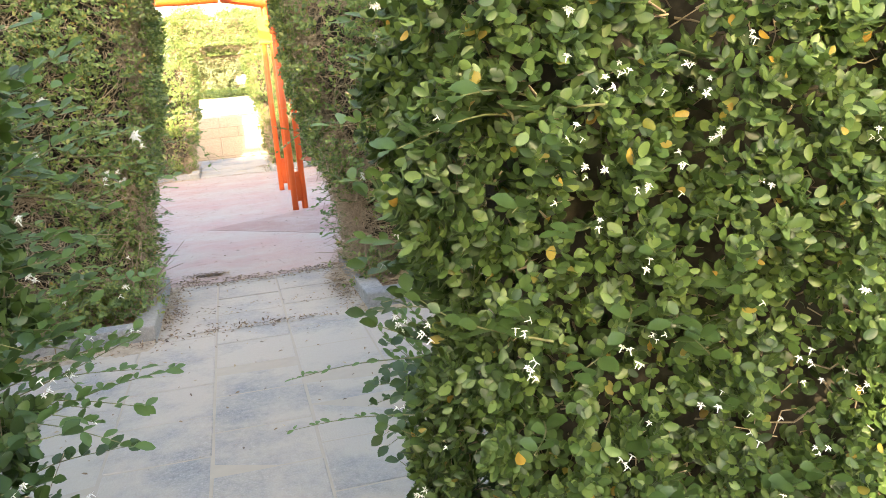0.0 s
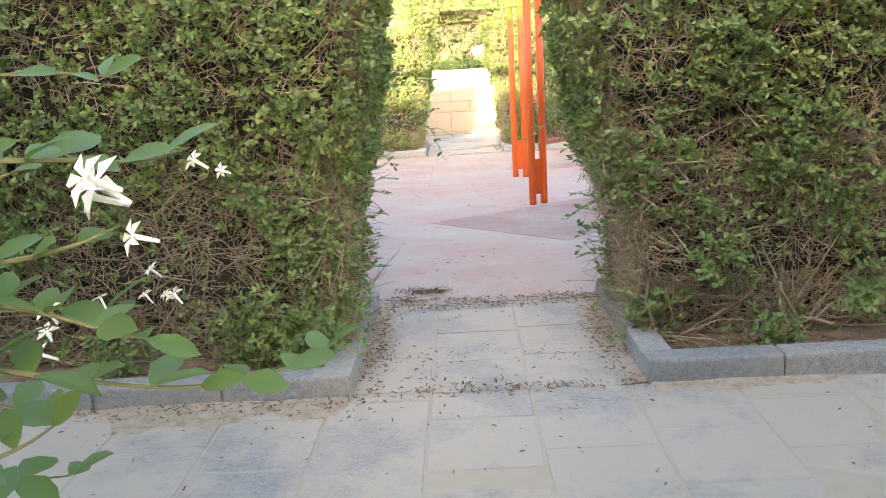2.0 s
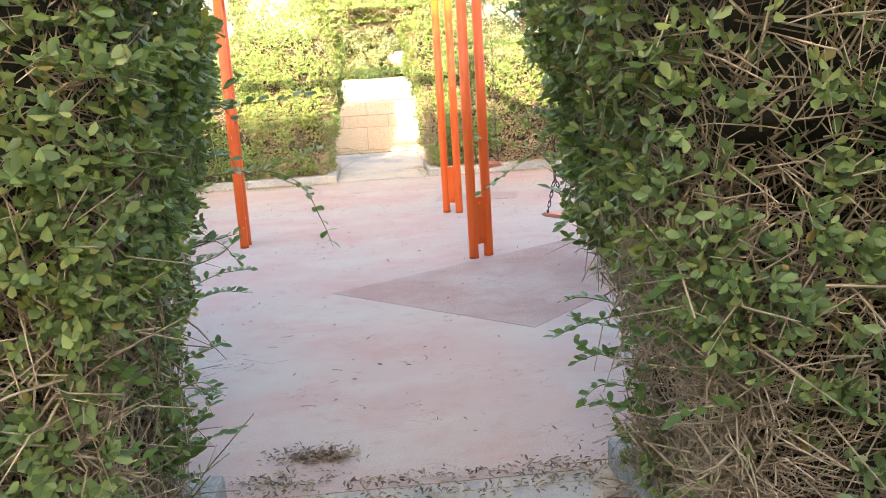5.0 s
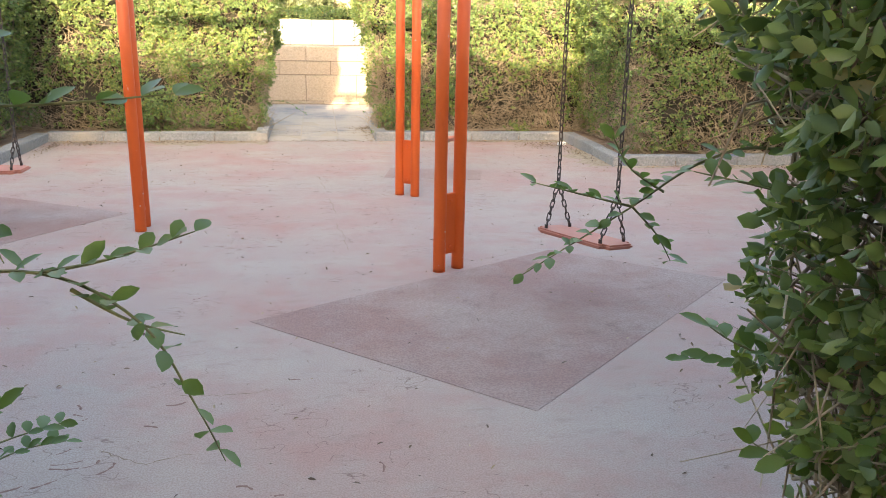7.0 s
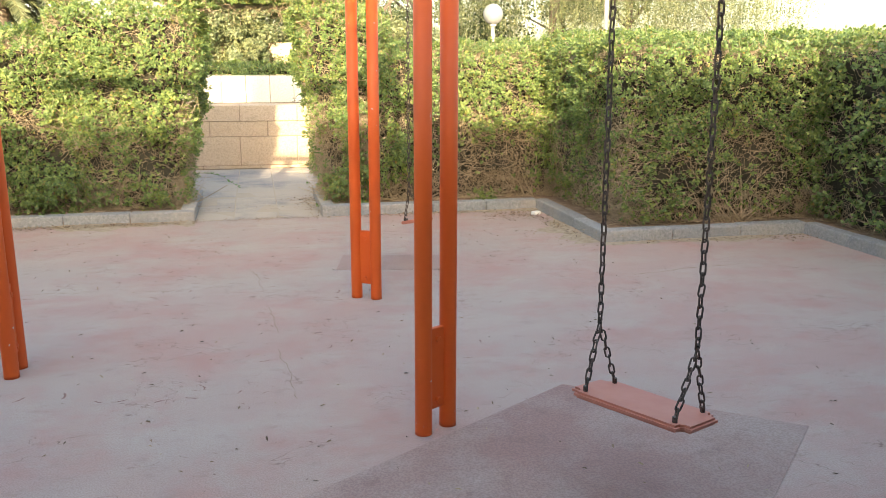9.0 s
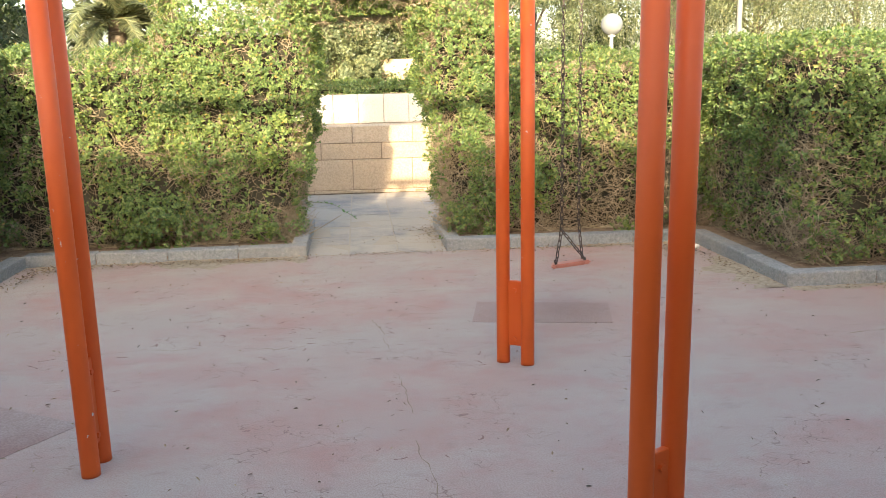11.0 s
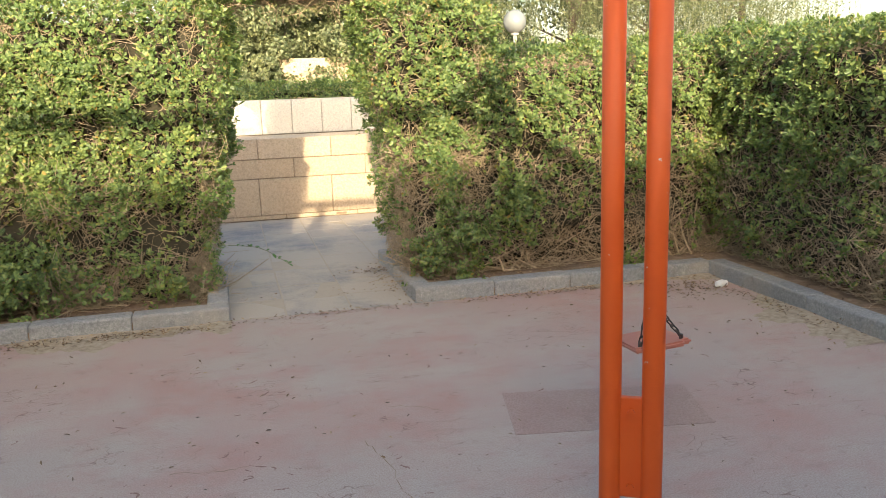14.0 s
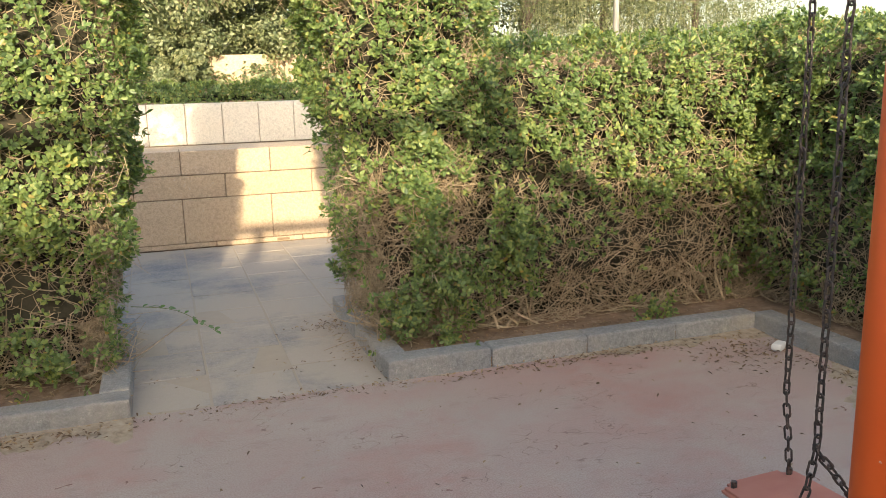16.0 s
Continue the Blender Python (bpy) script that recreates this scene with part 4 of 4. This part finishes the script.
for i in range(50):
    y, z, x = random.uniform(-2.6, -2.15), random.uniform(0.5, 0.86), random.uniform(0.24, 0.75)
    sprig(flower_right, [(0.8, -3.0, z - 0.3), (x + 0.12, y - 0.1, z - 0.12), (x, y, z)], 0.024, BLADES, 0.0022, 0.8)
for tip in ((0.10, -3.05, 1.38), (0.14, -3.1, 1.5), (0.12, -3.02, 1.25), (0.16, -3.0, 1.6), (0.15, -2.95, 1.1)):
    sprig(flower_right, [(0.5, -3.45, tip[2] - 0.03), (0.3, -3.25, tip[2] + 0.01), tip], 0.026, BLADES, 0.002, 0.9)
for i in range(18):
    y, z = random.uniform(-3.6, -2.75), random.uniform(0.35, 1.75)
    sprig(flower_left, [(-0.8, y - 0.1, z - 0.03), (-0.64, y, z), (random.uniform(-0.55, -0.42), y + random.uniform(0.0, 0.2), z + random.uniform(-0.06, 0.06))], 0.03, BLADES_BRIGHT, 0.002)


for shoot in ([(-0.484, -2.776, 1.329), (-0.384, -2.833, 1.322), (-0.357, -2.821, 1.309), (-0.318, -2.787, 1.288), (-0.285, -2.757, 1.28), (-0.245, -2.716, 1.278)],
              [(-0.48, -2.762, 1.391), (-0.391, -2.797, 1.401), (-0.352, -2.776, 1.398), (-0.329, -2.755, 1.394), (-0.314, -2.728, 1.397)],
              [(-0.505, -2.717, 1.434), (-0.427, -2.724, 1.439), (-0.389, -2.704, 1.439), (-0.367, -2.672, 1.435)],
              [(-0.483, -2.771, 1.351), (-0.384, -2.825, 1.347), (-0.354, -2.811, 1.333), (-0.333, -2.804, 1.322), (-0.32, -2.791, 1.313)],
              [(-0.479, -2.807, 1.243), (-0.403, -2.818, 1.266), (-0.384, -2.804, 1.269), (-0.374, -2.784, 1.273)],
              [(-0.465, -2.758, 1.346), (-0.386, -2.801, 1.356), (-0.349, -2.802, 1.362), (-0.328, -2.791, 1.369)]):
    sprig(flower_left, shoot, 0.02, BLADES, 0.0014, 0.54)


def blossom():
    """A small white five-petalled tube flower."""
    bm = tube([(0, 0, 0), (0, 0, 0.016)], [0.0012, 0.0018], 5)
    for k in range(5):
        a = 2 * math.pi * k / 5
        o = Vector((math.cos(a), math.sin(a), 0))
        w = Vector((-o.y, o.x, 0))
        c = Vector((0, 0, 0.016))
        vs = [bm.verts.new(c), bm.verts.new(c + o * 0.006 + w * 0.003 + Vector((0, 0, 0.002))), bm.verts.new(c + o * 0.012 + Vector((0, 0, 0.0))), bm.verts.new(c + o * 0.006 - w * 0.003 + Vector((0, 0, 0.002)))]
        bm.faces.new(vs)
    return mesh_of(bm, "flower", PETAL)


FLOWER = blossom()


def flowers(host, n, x, ys, zs, sgn, scale=1.0):
    for i in range(n):
        p = Vector((x, random.uniform(*ys), random.uniform(*zs)))
        for k in range(random.randint(1, 4)):
            f = new("flower", FLOWER)
            f.parent = host
            q = p + Vector((random.uniform(-0.01, 0.02) * sgn, random.uniform(-0.02, 0.02), random.uniform(-0.015, 0.015)))
            f.matrix_basis = Matrix.Translation(q - host.location) @ pose(0, 0, 0, random.uniform(20, 80), random.uniform(-30, 30), (90 if sgn < 0 else -90) + random.uniform(-60, 60)) @ Matrix.Scale(scale * random.uniform(0.8, 1.3), 4)


for i in range(70):
    flowers(flower_right, 1, random.uniform(0.3, 1.4), (-3.62, -3.54), (0.45, 1.7), -1, 0.62)
flowers(flower_right, 8, 0.22, (-3.55, -3.0), (0.4, 1.7), -1, 0.62)
flowers(flower_right, 12, 0.19, (-3.6, -2.9), (0.4, 1.7), -1, 0.7)
flowers(flower_left, 5, -0.42, (-2.8, -2.5), (0.8, 1.55), 1, 0.6)
flowers(flower_left, 1, -0.32, (-2.787, -2.787), (1.373, 1.373), 1, 1.0)
flowers(flower_left, 1, -0.363, (-2.567, -2.567), (1.372, 1.372), 1, 0.7)
flowers(flower_left, 22, -0.56, (-3.8, -2.6), (0.5, 1.6), 1, 0.7)

# ---- leaf litter ----
def litter(label, spots, n_loose, area, size, z=0.0):
    """Dry leaves: loose ones over an area and heaps at spots (x, y, rx, ry, count)."""
    P = [np.stack([RNG.uniform(area[0], area[1], n_loose), RNG.uniform(area[2], area[3], n_loose), np.full(n_loose, z + 0.004)], 1)]
    for x, y, rx, ry, n in spots:
        P.append(np.stack([x + rx * RNG.normal(size=n), y + ry * RNG.normal(size=n), z + 0.003 + 0.012 * RNG.random(n)], 1))
    P = np.concatenate(P)
    up = np.tile((0.0, 0.0, 1.0), (len(P), 1))
    tagged(part("leaf_litter", leaves_mesh("leaf_litter", P, up, size, LEAF_DRY, 0.36, 0.3, 0.7), LEAF_DRY), label, "leaf litter", kind="stuff")


litter("small dry brown leaves scattered over the rubber floor", [(-0.47, 1.99, 0.085, 0.04, 260), (-0.38, 1.96, 0.05, 0.02, 120), (-0.55, 1.78, 0.13, 0.05, 200), (0.0, 1.74, 0.28, 0.02, 150), (0.45, 1.7, 0.12, 0.05, 150), (2.5, 9.9, 0.2, 0.12, 260), (2.68, 9.3, 0.05, 0.3, 140), (3.6, 8.38, 0.4, 0.03, 140), (4.5, 8.3, 0.2, 0.06, 100),
        (-2.1, 10.13, 0.5, 0.05, 420), (-1.3, 10.12, 0.3, 0.05, 260), (1.6, 10.15, 0.6, 0.04, 380), (-0.1, 10.2, 0.4, 0.03, 160), (-3.0, 9.8, 0.05, 0.3, 150), (-2.8, 10.0, 0.15, 0.08, 150)], 620, (-3.1, 2.8, 1.75, 10.2), 0.025)
litter("small dry brown leaves scattered over the paving", [(-1.4, 0.24, 0.5, 0.05, 480), (-0.66, 0.9, 0.04, 0.35, 300), (0.52, 1.0, 0.05, 0.35, 380), (0.0, 0.3, 0.4, 0.03, 260), (-0.1, 1.62, 0.4, 0.04, 320), (-0.4, 0.5, 0.2, 0.2, 60), (0.4, 11.3, 0.1, 0.06, 110), (0.45, 10.9, 0.04, 0.3, 80)], 420, (-2.2, 2.2, -1.6, 1.7), 0.024)

litter("dry brown leaves and bits on the planting beds", [(-1.6, 0.55, 0.7, 0.06, 500), (1.3, 0.55, 0.5, 0.06, 420), (1.6, 10.5, 0.7, 0.07, 500), (-2.0, 10.5, 0.7, 0.07, 450), (4.0, 8.7, 0.6, 0.06, 350), (2.95, 9.5, 0.04, 0.4, 200), (-3.3, 9.6, 0.04, 0.4, 200)], 0, (0, 1, 0, 1), 0.022, 0.056)

# sand blown against the kerbs
def drift(label, x0, y0, x1, y1, width, z=0.0, gaps=0.25):
    """A ragged low strip of sand along a kerb; it lies on the left of the way."""
    d = Vector((x1 - x0, y1 - y0, 0))
    n = max(8, int(d.length / 0.03))
    side = Vector((-d.y, d.x, 0)).normalized()
    seed = random.uniform(0, 50)
    bm = bmesh.new()
    rows = []
    for i in range(n + 1):
        p = Vector((x0, y0, z)) + d * (i / n)
        u = seed + i * d.length / n
        w = width * max(0.04, 0.55 + 0.35 * math.sin(2.3 * u) + 0.3 * math.sin(5.9 * u + 1) + 0.16 * math.sin(17.0 * u) + random.uniform(-0.12, 0.12) - gaps * (math.sin(1.1 * u) > 0.5))
        h = 0.012 * min(1.0, w / width)
        rows.append([bm.verts.new(p + Vector((0, 0, h))), bm.verts.new(p + side * w * 0.5 + Vector((0, 0, h * 0.6))), bm.verts.new(p + side * w + Vector((0, 0, -0.001)))])
    for a, c in zip(rows, rows[1:]):
        for k in range(2):
            bm.faces.new((a[k], c[k], c[k + 1], a[k + 1]))
    bmesh.ops.recalc_face_normals(bm, faces=bm.faces[:])
    tagged(smooth(part("sand_drift", bm, SAND)), label, "sand", "sand drifts", "structure")


drift("thin drift of yellowish sand along a kerb", XL, Y1 - 0.012, XIL, Y1 - 0.012, 0.3)
drift("thin drift of yellowish sand along a kerb", XIL + 0.012, Y1, XIL + 0.012, 8.78, -0.2)
drift("thin drift of sand and leaf crumbs along a kerb", XI, Y1 - 0.012, XR - 0.1, Y1 - 0.012, 0.16, 0.0, 0.5)
drift("sand and leaf crumbs gathered in a kerb corner", XI - 0.012, YB, XI - 0.012, Y1 - 0.05, 0.4)
drift("thin drift of sand along a kerb", XO, YB - 0.012, XI, YB - 0.012, 0.14)
drift("brown sand and leaf crumbs along the paving kerb", XL, YK - 0.012, -3.2, YK - 0.012, 0.26, 0.002)
drift("brown sand and leaf crumbs along the paving kerb", 3.2, YK - 0.012, XR, YK - 0.012, 0.12, 0.002, 0.5)
drift("sand and leaf crumbs along the path edge", XL + 0.012, YK, XL + 0.012, Y0, -0.14, 0.002)
drift("sand and leaf crumbs along the path edge", XR - 0.012, YK, XR - 0.012, Y0, 0.18, 0.002)

# hairline cracks in the rubber
def crack(points, width=0.0025):
    pts = []
    for (x0, y0), (x1, y1) in zip(points, points[1:]):
        for k in range(7):
            t = k / 7
            pts.append((x0 + (x1 - x0) * t + random.uniform(-0.012, 0.012), y0 + (y1 - y0) * t + random.uniform(-0.012, 0.012), 0.0))
    pts.append((*points[-1], 0.0))
    bm = tube(pts, [width * random.uniform(0.2, 1.0) for _ in pts], 4)
    for v in bm.verts:
        v.co.z = max(v.co.z * 0.25, -0.004)
    tagged(part("floor_crack", bm, GROUT), "fine dark crack in the rubber floor", "crack", "floor cracks", "structure")


crack([(-0.2, 8.15), (-0.14, 7.9), (-0.12, 7.5)])
crack([(-0.1, 7.2), (-0.06, 6.9), (-0.04, 6.6)])
crack([(-0.05, 6.3), (0.0, 5.9), (0.02, 5.6)])
crack([(-2.1, 7.75), (-1.8, 7.72), (-1.55, 7.78)])
crack([(-1.55, 7.78), (-1.4, 7.72), (-1.3, 7.74)])
crack([(-0.05, 8.5), (0.12, 8.45), (0.2, 8.36)])
crack([(-1.0, 8.1), (-0.8, 8.05), (-0.7, 8.07)], 0.003)
crack([(-0.95, 7.7), (-0.75, 7.66), (-0.6, 7.69)], 0.003)
crack([(2.6, 7.4), (3.1, 7.5), (3.6, 7.55)], 0.005)
crack([(-0.7, 3.6), (-0.5, 3.58), (-0.35, 3.62)], 0.003)
crack([(-0.9, 3.2), (-0.75, 3.1), (-0.6, 3.14)], 0.003)

# scuffs, nicks and torn bits of the worn surface
def scuffs(clusters):
    """Short dark marks and shallow arcs round spots (x, y, rx, ry, count, longest)."""
    bm = bmesh.new()
    for x, y, rx, ry, n, longest in clusters:
        for k in range(n * 2 // 3):
            cx, cy = x + rx * random.gauss(0, 1), y + ry * random.gauss(0, 1)
            ln, a, bend = longest * random.uniform(0.2, 0.75), random.gauss(0, 0.5), random.uniform(-2.2, 2.2)
            pts = []
            for q in range(7):
                pts.append((cx, cy, 0.0))
                a += bend / 7 + random.uniform(-0.25, 0.25)
                cx, cy = cx + ln / 7 * math.cos(a), cy + ln / 7 * math.sin(a)
            tube(pts, [random.uniform(0.001, 0.007) * min(1, ln / 0.05) for _ in pts], 4, bm)
    for v in bm.verts:
        v.co.z = max(v.co.z * 0.3, -0.003)
    tagged(part("floor_scuffs", bm, SCUFF), "dark red scuffs and nicks worn into the rubber floor", "scuff marks", kind="stuff")


SCUFF, nt, b = material("scuffed_rubber", 0.95)
nt.links.new(mix(nt, noise_fac(nt, 30.0), (0.2, 0.115, 0.095), (0.31, 0.19, 0.16)), b.inputs["Base Color"])
scuffs([(-0.95, 7.85, 0.28, 0.16, 34, 0.1), (-0.55, 7.9, 0.2, 0.15, 14, 0.09), (-0.1, 7.9, 0.02, 0.22, 18, 0.06), (-0.11, 6.9, 0.02, 0.3, 16, 0.06), (-0.12, 5.7, 0.05, 0.1, 10, 0.06),
        (-0.8, 5.8, 0.35, 0.06, 18, 0.12), (-1.0, 7.05, 0.25, 0.12, 12, 0.08), (0.4, 7.32, 0.1, 0.06, 8, 0.12), (-1.0, 3.5, 0.12, 0.1, 7, 0.14), (-1.05, 3.1, 0.15, 0.12, 9, 0.16), (-0.5, 2.9, 0.35, 0.25, 14, 0.12),
        (-0.08, 2.45, 0.025, 0.06, 12, 0.06), (0.3, 6.2, 0.6, 0.4, 12, 0.1), (0.2, 9.0, 1.0, 0.5, 24, 0.1), (-1.9, 7.7, 0.3, 0.1, 12, 0.16), (1.9, 8.6, 0.5, 0.6, 10, 0.1), (0.6, 4.4, 0.5, 0.35, 10, 0.08), (0.0, 4.6, 1.2, 1.0, 22, 0.08)])

# a scrap of white litter by the kerb corner
bm = box(-0.05, 0.05, -0.03, 0.03, 0, 0.04, 0.012)
ob = part("plastic_scrap", bm, WHITE)
ob.matrix_basis = pose(2.67, 9.88, 0.0, 0, 0, 30)
tagged(ob, "small crumpled scrap of white plastic on the floor", "litter")


# ---- trees beyond the hedges ----
def tree(label, at, height, crown, n, leaf, mat, droop=0.0, spread=1.0, seed=0, name="tree", low=0.35):
    """A tapered trunk with limbs and a loose crown made of clumps of leaves."""
    g = np.random.default_rng(seed)
    t = thing(name, label, "tree", "trees beyond the hedges", at=at)
    bm = tube([(0, 0, 0), (0.05, 0.03, height * 0.3), (-0.04, 0.05, height * 0.6), (0.02, 0, height * 0.9)], [k * min(1.0, height / 6.0) ** 2 for k in (0.16, 0.12, 0.08, 0.03)], 9)
    clumps = []
    for k in range(26):
        a, zc = g.uniform(0, 6.28), g.uniform(low, 1.0)
        r = crown * spread * math.sqrt(g.uniform(0.05, 1.0)) * (1.15 - 0.6 * abs(zc - 0.6))
        c = np.array((r * math.cos(a), r * math.sin(a), height * zc))
        clumps.append(c)
        if k % 2 == 0:
            z0 = height * max(0.2, zc - 0.25)
            tube([(0, 0, z0), tuple(0.5 * (c + np.array((0, 0, z0 + 0.2)))), tuple(c)], [k2 * min(1.0, height / 6.0) ** 2 for k2 in (0.05, 0.03, 0.012)], 5, bm)
    part("trunk", bm, TRUNK, t)
    P, N = [], []
    for c in clumps:
        m = n // len(clumps)
        d = unit(g.normal(size=(m, 3)))
        rr = crown * 0.36 * g.uniform(0.3, 1.0, (m, 1)) ** 0.6 * g.uniform(0.8, 1.2)
        p = c + d * rr * np.array((1, 1, 0.8))
        if droop:
            p[:, 2] -= droop * g.random(m) ** 1.5
        P.append(p), N.append(d)
    P, N = np.concatenate(P), np.concatenate(N)
    if droop:
        a = P.copy()
        c = a - np.array((0, 0, 1.0)) * g.uniform(0.15, 0.5, (len(a), 1)) + g.normal(size=a.shape) * 0.04
        me = sticks_mesh("crown", a, c, leaf * 0.14, mat)
        tagged(part("crown", me, mat, t), kind="stuff")
        tagged(part("leaf_spray", leaves_mesh("leaf_spray", np.concatenate([a, (a + c) / 2, c]), np.concatenate([N, N, N]), leaf * 3.2, mat, 0.4, -0.5), mat, t), kind="stuff")
    else:
        tagged(part("crown", leaves_mesh("crown", P, N, leaf, mat, 0.6), mat, t), kind="stuff")
    return t


for k, (x, y, h, c) in enumerate([(5.0, 28.0, 7.0, 2.6), (9.0, 27.0, 6.5, 2.6), (12.5, 29.0, 7.0, 2.8), (16.5, 30.0, 6.5, 2.6)]):
    tree("weeping grey-green tree with long hanging sprays", (x, y, 1.3), h, c, 9000, 0.028, LEAF_FAR, 2.2, 1.1, 50 + k)
for k, (x, y, h, c) in enumerate([(3.2, 25.0, 5.0, 1.8), (7.0, 31.0, 6.5, 2.6), (11.0, 31.5, 6.0, 2.8), (-10.5, 22.0, 5.5, 2.2), (-13.0, 25.0, 6.0, 2.6), (-10.4, 25.0, 4.2, 1.5), (-16.0, 24.0, 6, 2.6)]):
    tree("dense dark green leafy tree", (x, y, 1.3), h, c, 9000, 0.12, LEAF_DARK, 0, 1.0, 60 + k, low=0.12)
for k, (x, y, h, c) in enumerate([(-0.2, 18.0, 2.0, 1.0), (1.1, 18.1, 2.2, 1.0), (-1.6, 18.6, 2.4, 1.2), (2.6, 18.7, 2.6, 1.2), (0.5, 19.6, 3.4, 1.6), (-0.45, 17.3, 0.95, 0.45), (0.35, 17.75, 1.5, 0.75), (-0.9, 17.8, 1.7, 0.8), (1.7, 17.8, 1.6, 0.8), (-0.2, 16.75, 0.55, 0.22)]):
    tree("sprawling grey-green shrub over the terrace wall", (x, y, 1.3), h, c, 15000, 0.055, LEAF_FAR, 0, 1.2, 70 + k, "shrub", 0.08)


def palm(label, at, trunk, reach, seed):
    """A date palm: ringed trunk and arching fronds of many leaflets."""
    g = np.random.default_rng(seed)
    t = thing("palm_tree", label, "palm tree", "palms", at=at)
    zs = np.linspace(0, trunk, 24)
    bm = tube([(0.02 * math.sin(z), 0, z) for z in zs], [0.22 + 0.025 * (i % 2) for i in range(len(zs))], 12)
    part("trunk", bm, TRUNK, t)
    for k in range(58):
        az, el = g.uniform(0, 6.28), g.uniform(-0.5, 1.35)
        o = np.array((math.cos(az), math.sin(az), 0.0))
        s = np.array((-o[1], o[0], 0.0))
        ln = reach * g.uniform(0.8, 1.1)
        pts, e = [np.array((0, 0, trunk))], el
        for i in range(10):
            pts.append(pts[-1] + ln / 10 * (math.cos(e) * o + math.sin(e) * np.array((0, 0, 1.0))))
            e -= 0.13 + 0.02 * i
        pts = np.array(pts)
        A, C = [], []
        for i in range(2, 11):
            for f in np.linspace(0, 1, 5, endpoint=False):
                p = pts[i - 1] + f * (pts[i] - pts[i - 1])
                d = unit((pts[i] - pts[i - 1])[None])[0]
                for sg in (-1, 1):
                    w = unit((0.75 * d + sg * s * 0.8 + np.array((0, 0, g.uniform(-0.35, 0.25))))[None])[0]
                    A.append(p), C.append(p + w * 0.42 * (1.1 - 0.06 * i) * g.uniform(0.8, 1.1))
        ob = part("frond", tube([tuple(p) for p in pts], [0.03 - 0.0025 * i for i in range(len(pts))], 5), STEM, t)
        tagged(part("leaflet_fringe", sticks_mesh("leaflet_fringe", np.array(A), np.array(C), 0.02, LEAF_FAR), LEAF_FAR, ob), kind="stuff")
    return t


palm("bushy date palm with drooping grey-green fronds", (-6.5, 26.0, 1.3), 1.9, 2.6, 3)
palm("tall date palm with drooping grey-green fronds", (-11.0, 30.0, 1.3), 2.6, 2.8, 4)


# ---- lamps beyond the hedges ----
def lamp_post(label, x, y, base, height, globe):
    e = thing("street_lamp", label, "street lamp", at=(x, y, base))
    smooth(part("pole", tube([(0, 0, 0), (0, 0, height)], [0.06, 0.045], 12), POLE, e))
    if globe:
        bm = bmesh.new()
        bmesh.ops.create_uvsphere(bm, u_segments=24, v_segments=14, radius=globe)
        bmesh.ops.translate(bm, verts=bm.verts, vec=(0, 0, height + globe * 0.9))
        smooth(part("globe", bm, GLOBE, e, "grey glass globe"))
        part("collar", tube([(0, 0, height - 0.06), (0, 0, height + 0.06)], [0.09, 0.1], 12), POLE, e)
    return e


lamp_post("round grey glass globe lamp on a short post", 6.3, 24.2, 1.3, 1.25, 0.28)
lamp_post("plain grey steel lamp pole behind the hedge", -7.5, 20.0, 1.3, 5.5, 0)
lamp_post("plain grey steel lamp pole among the trees", 8.2, 21.0, 1.3, 5.5, 0)
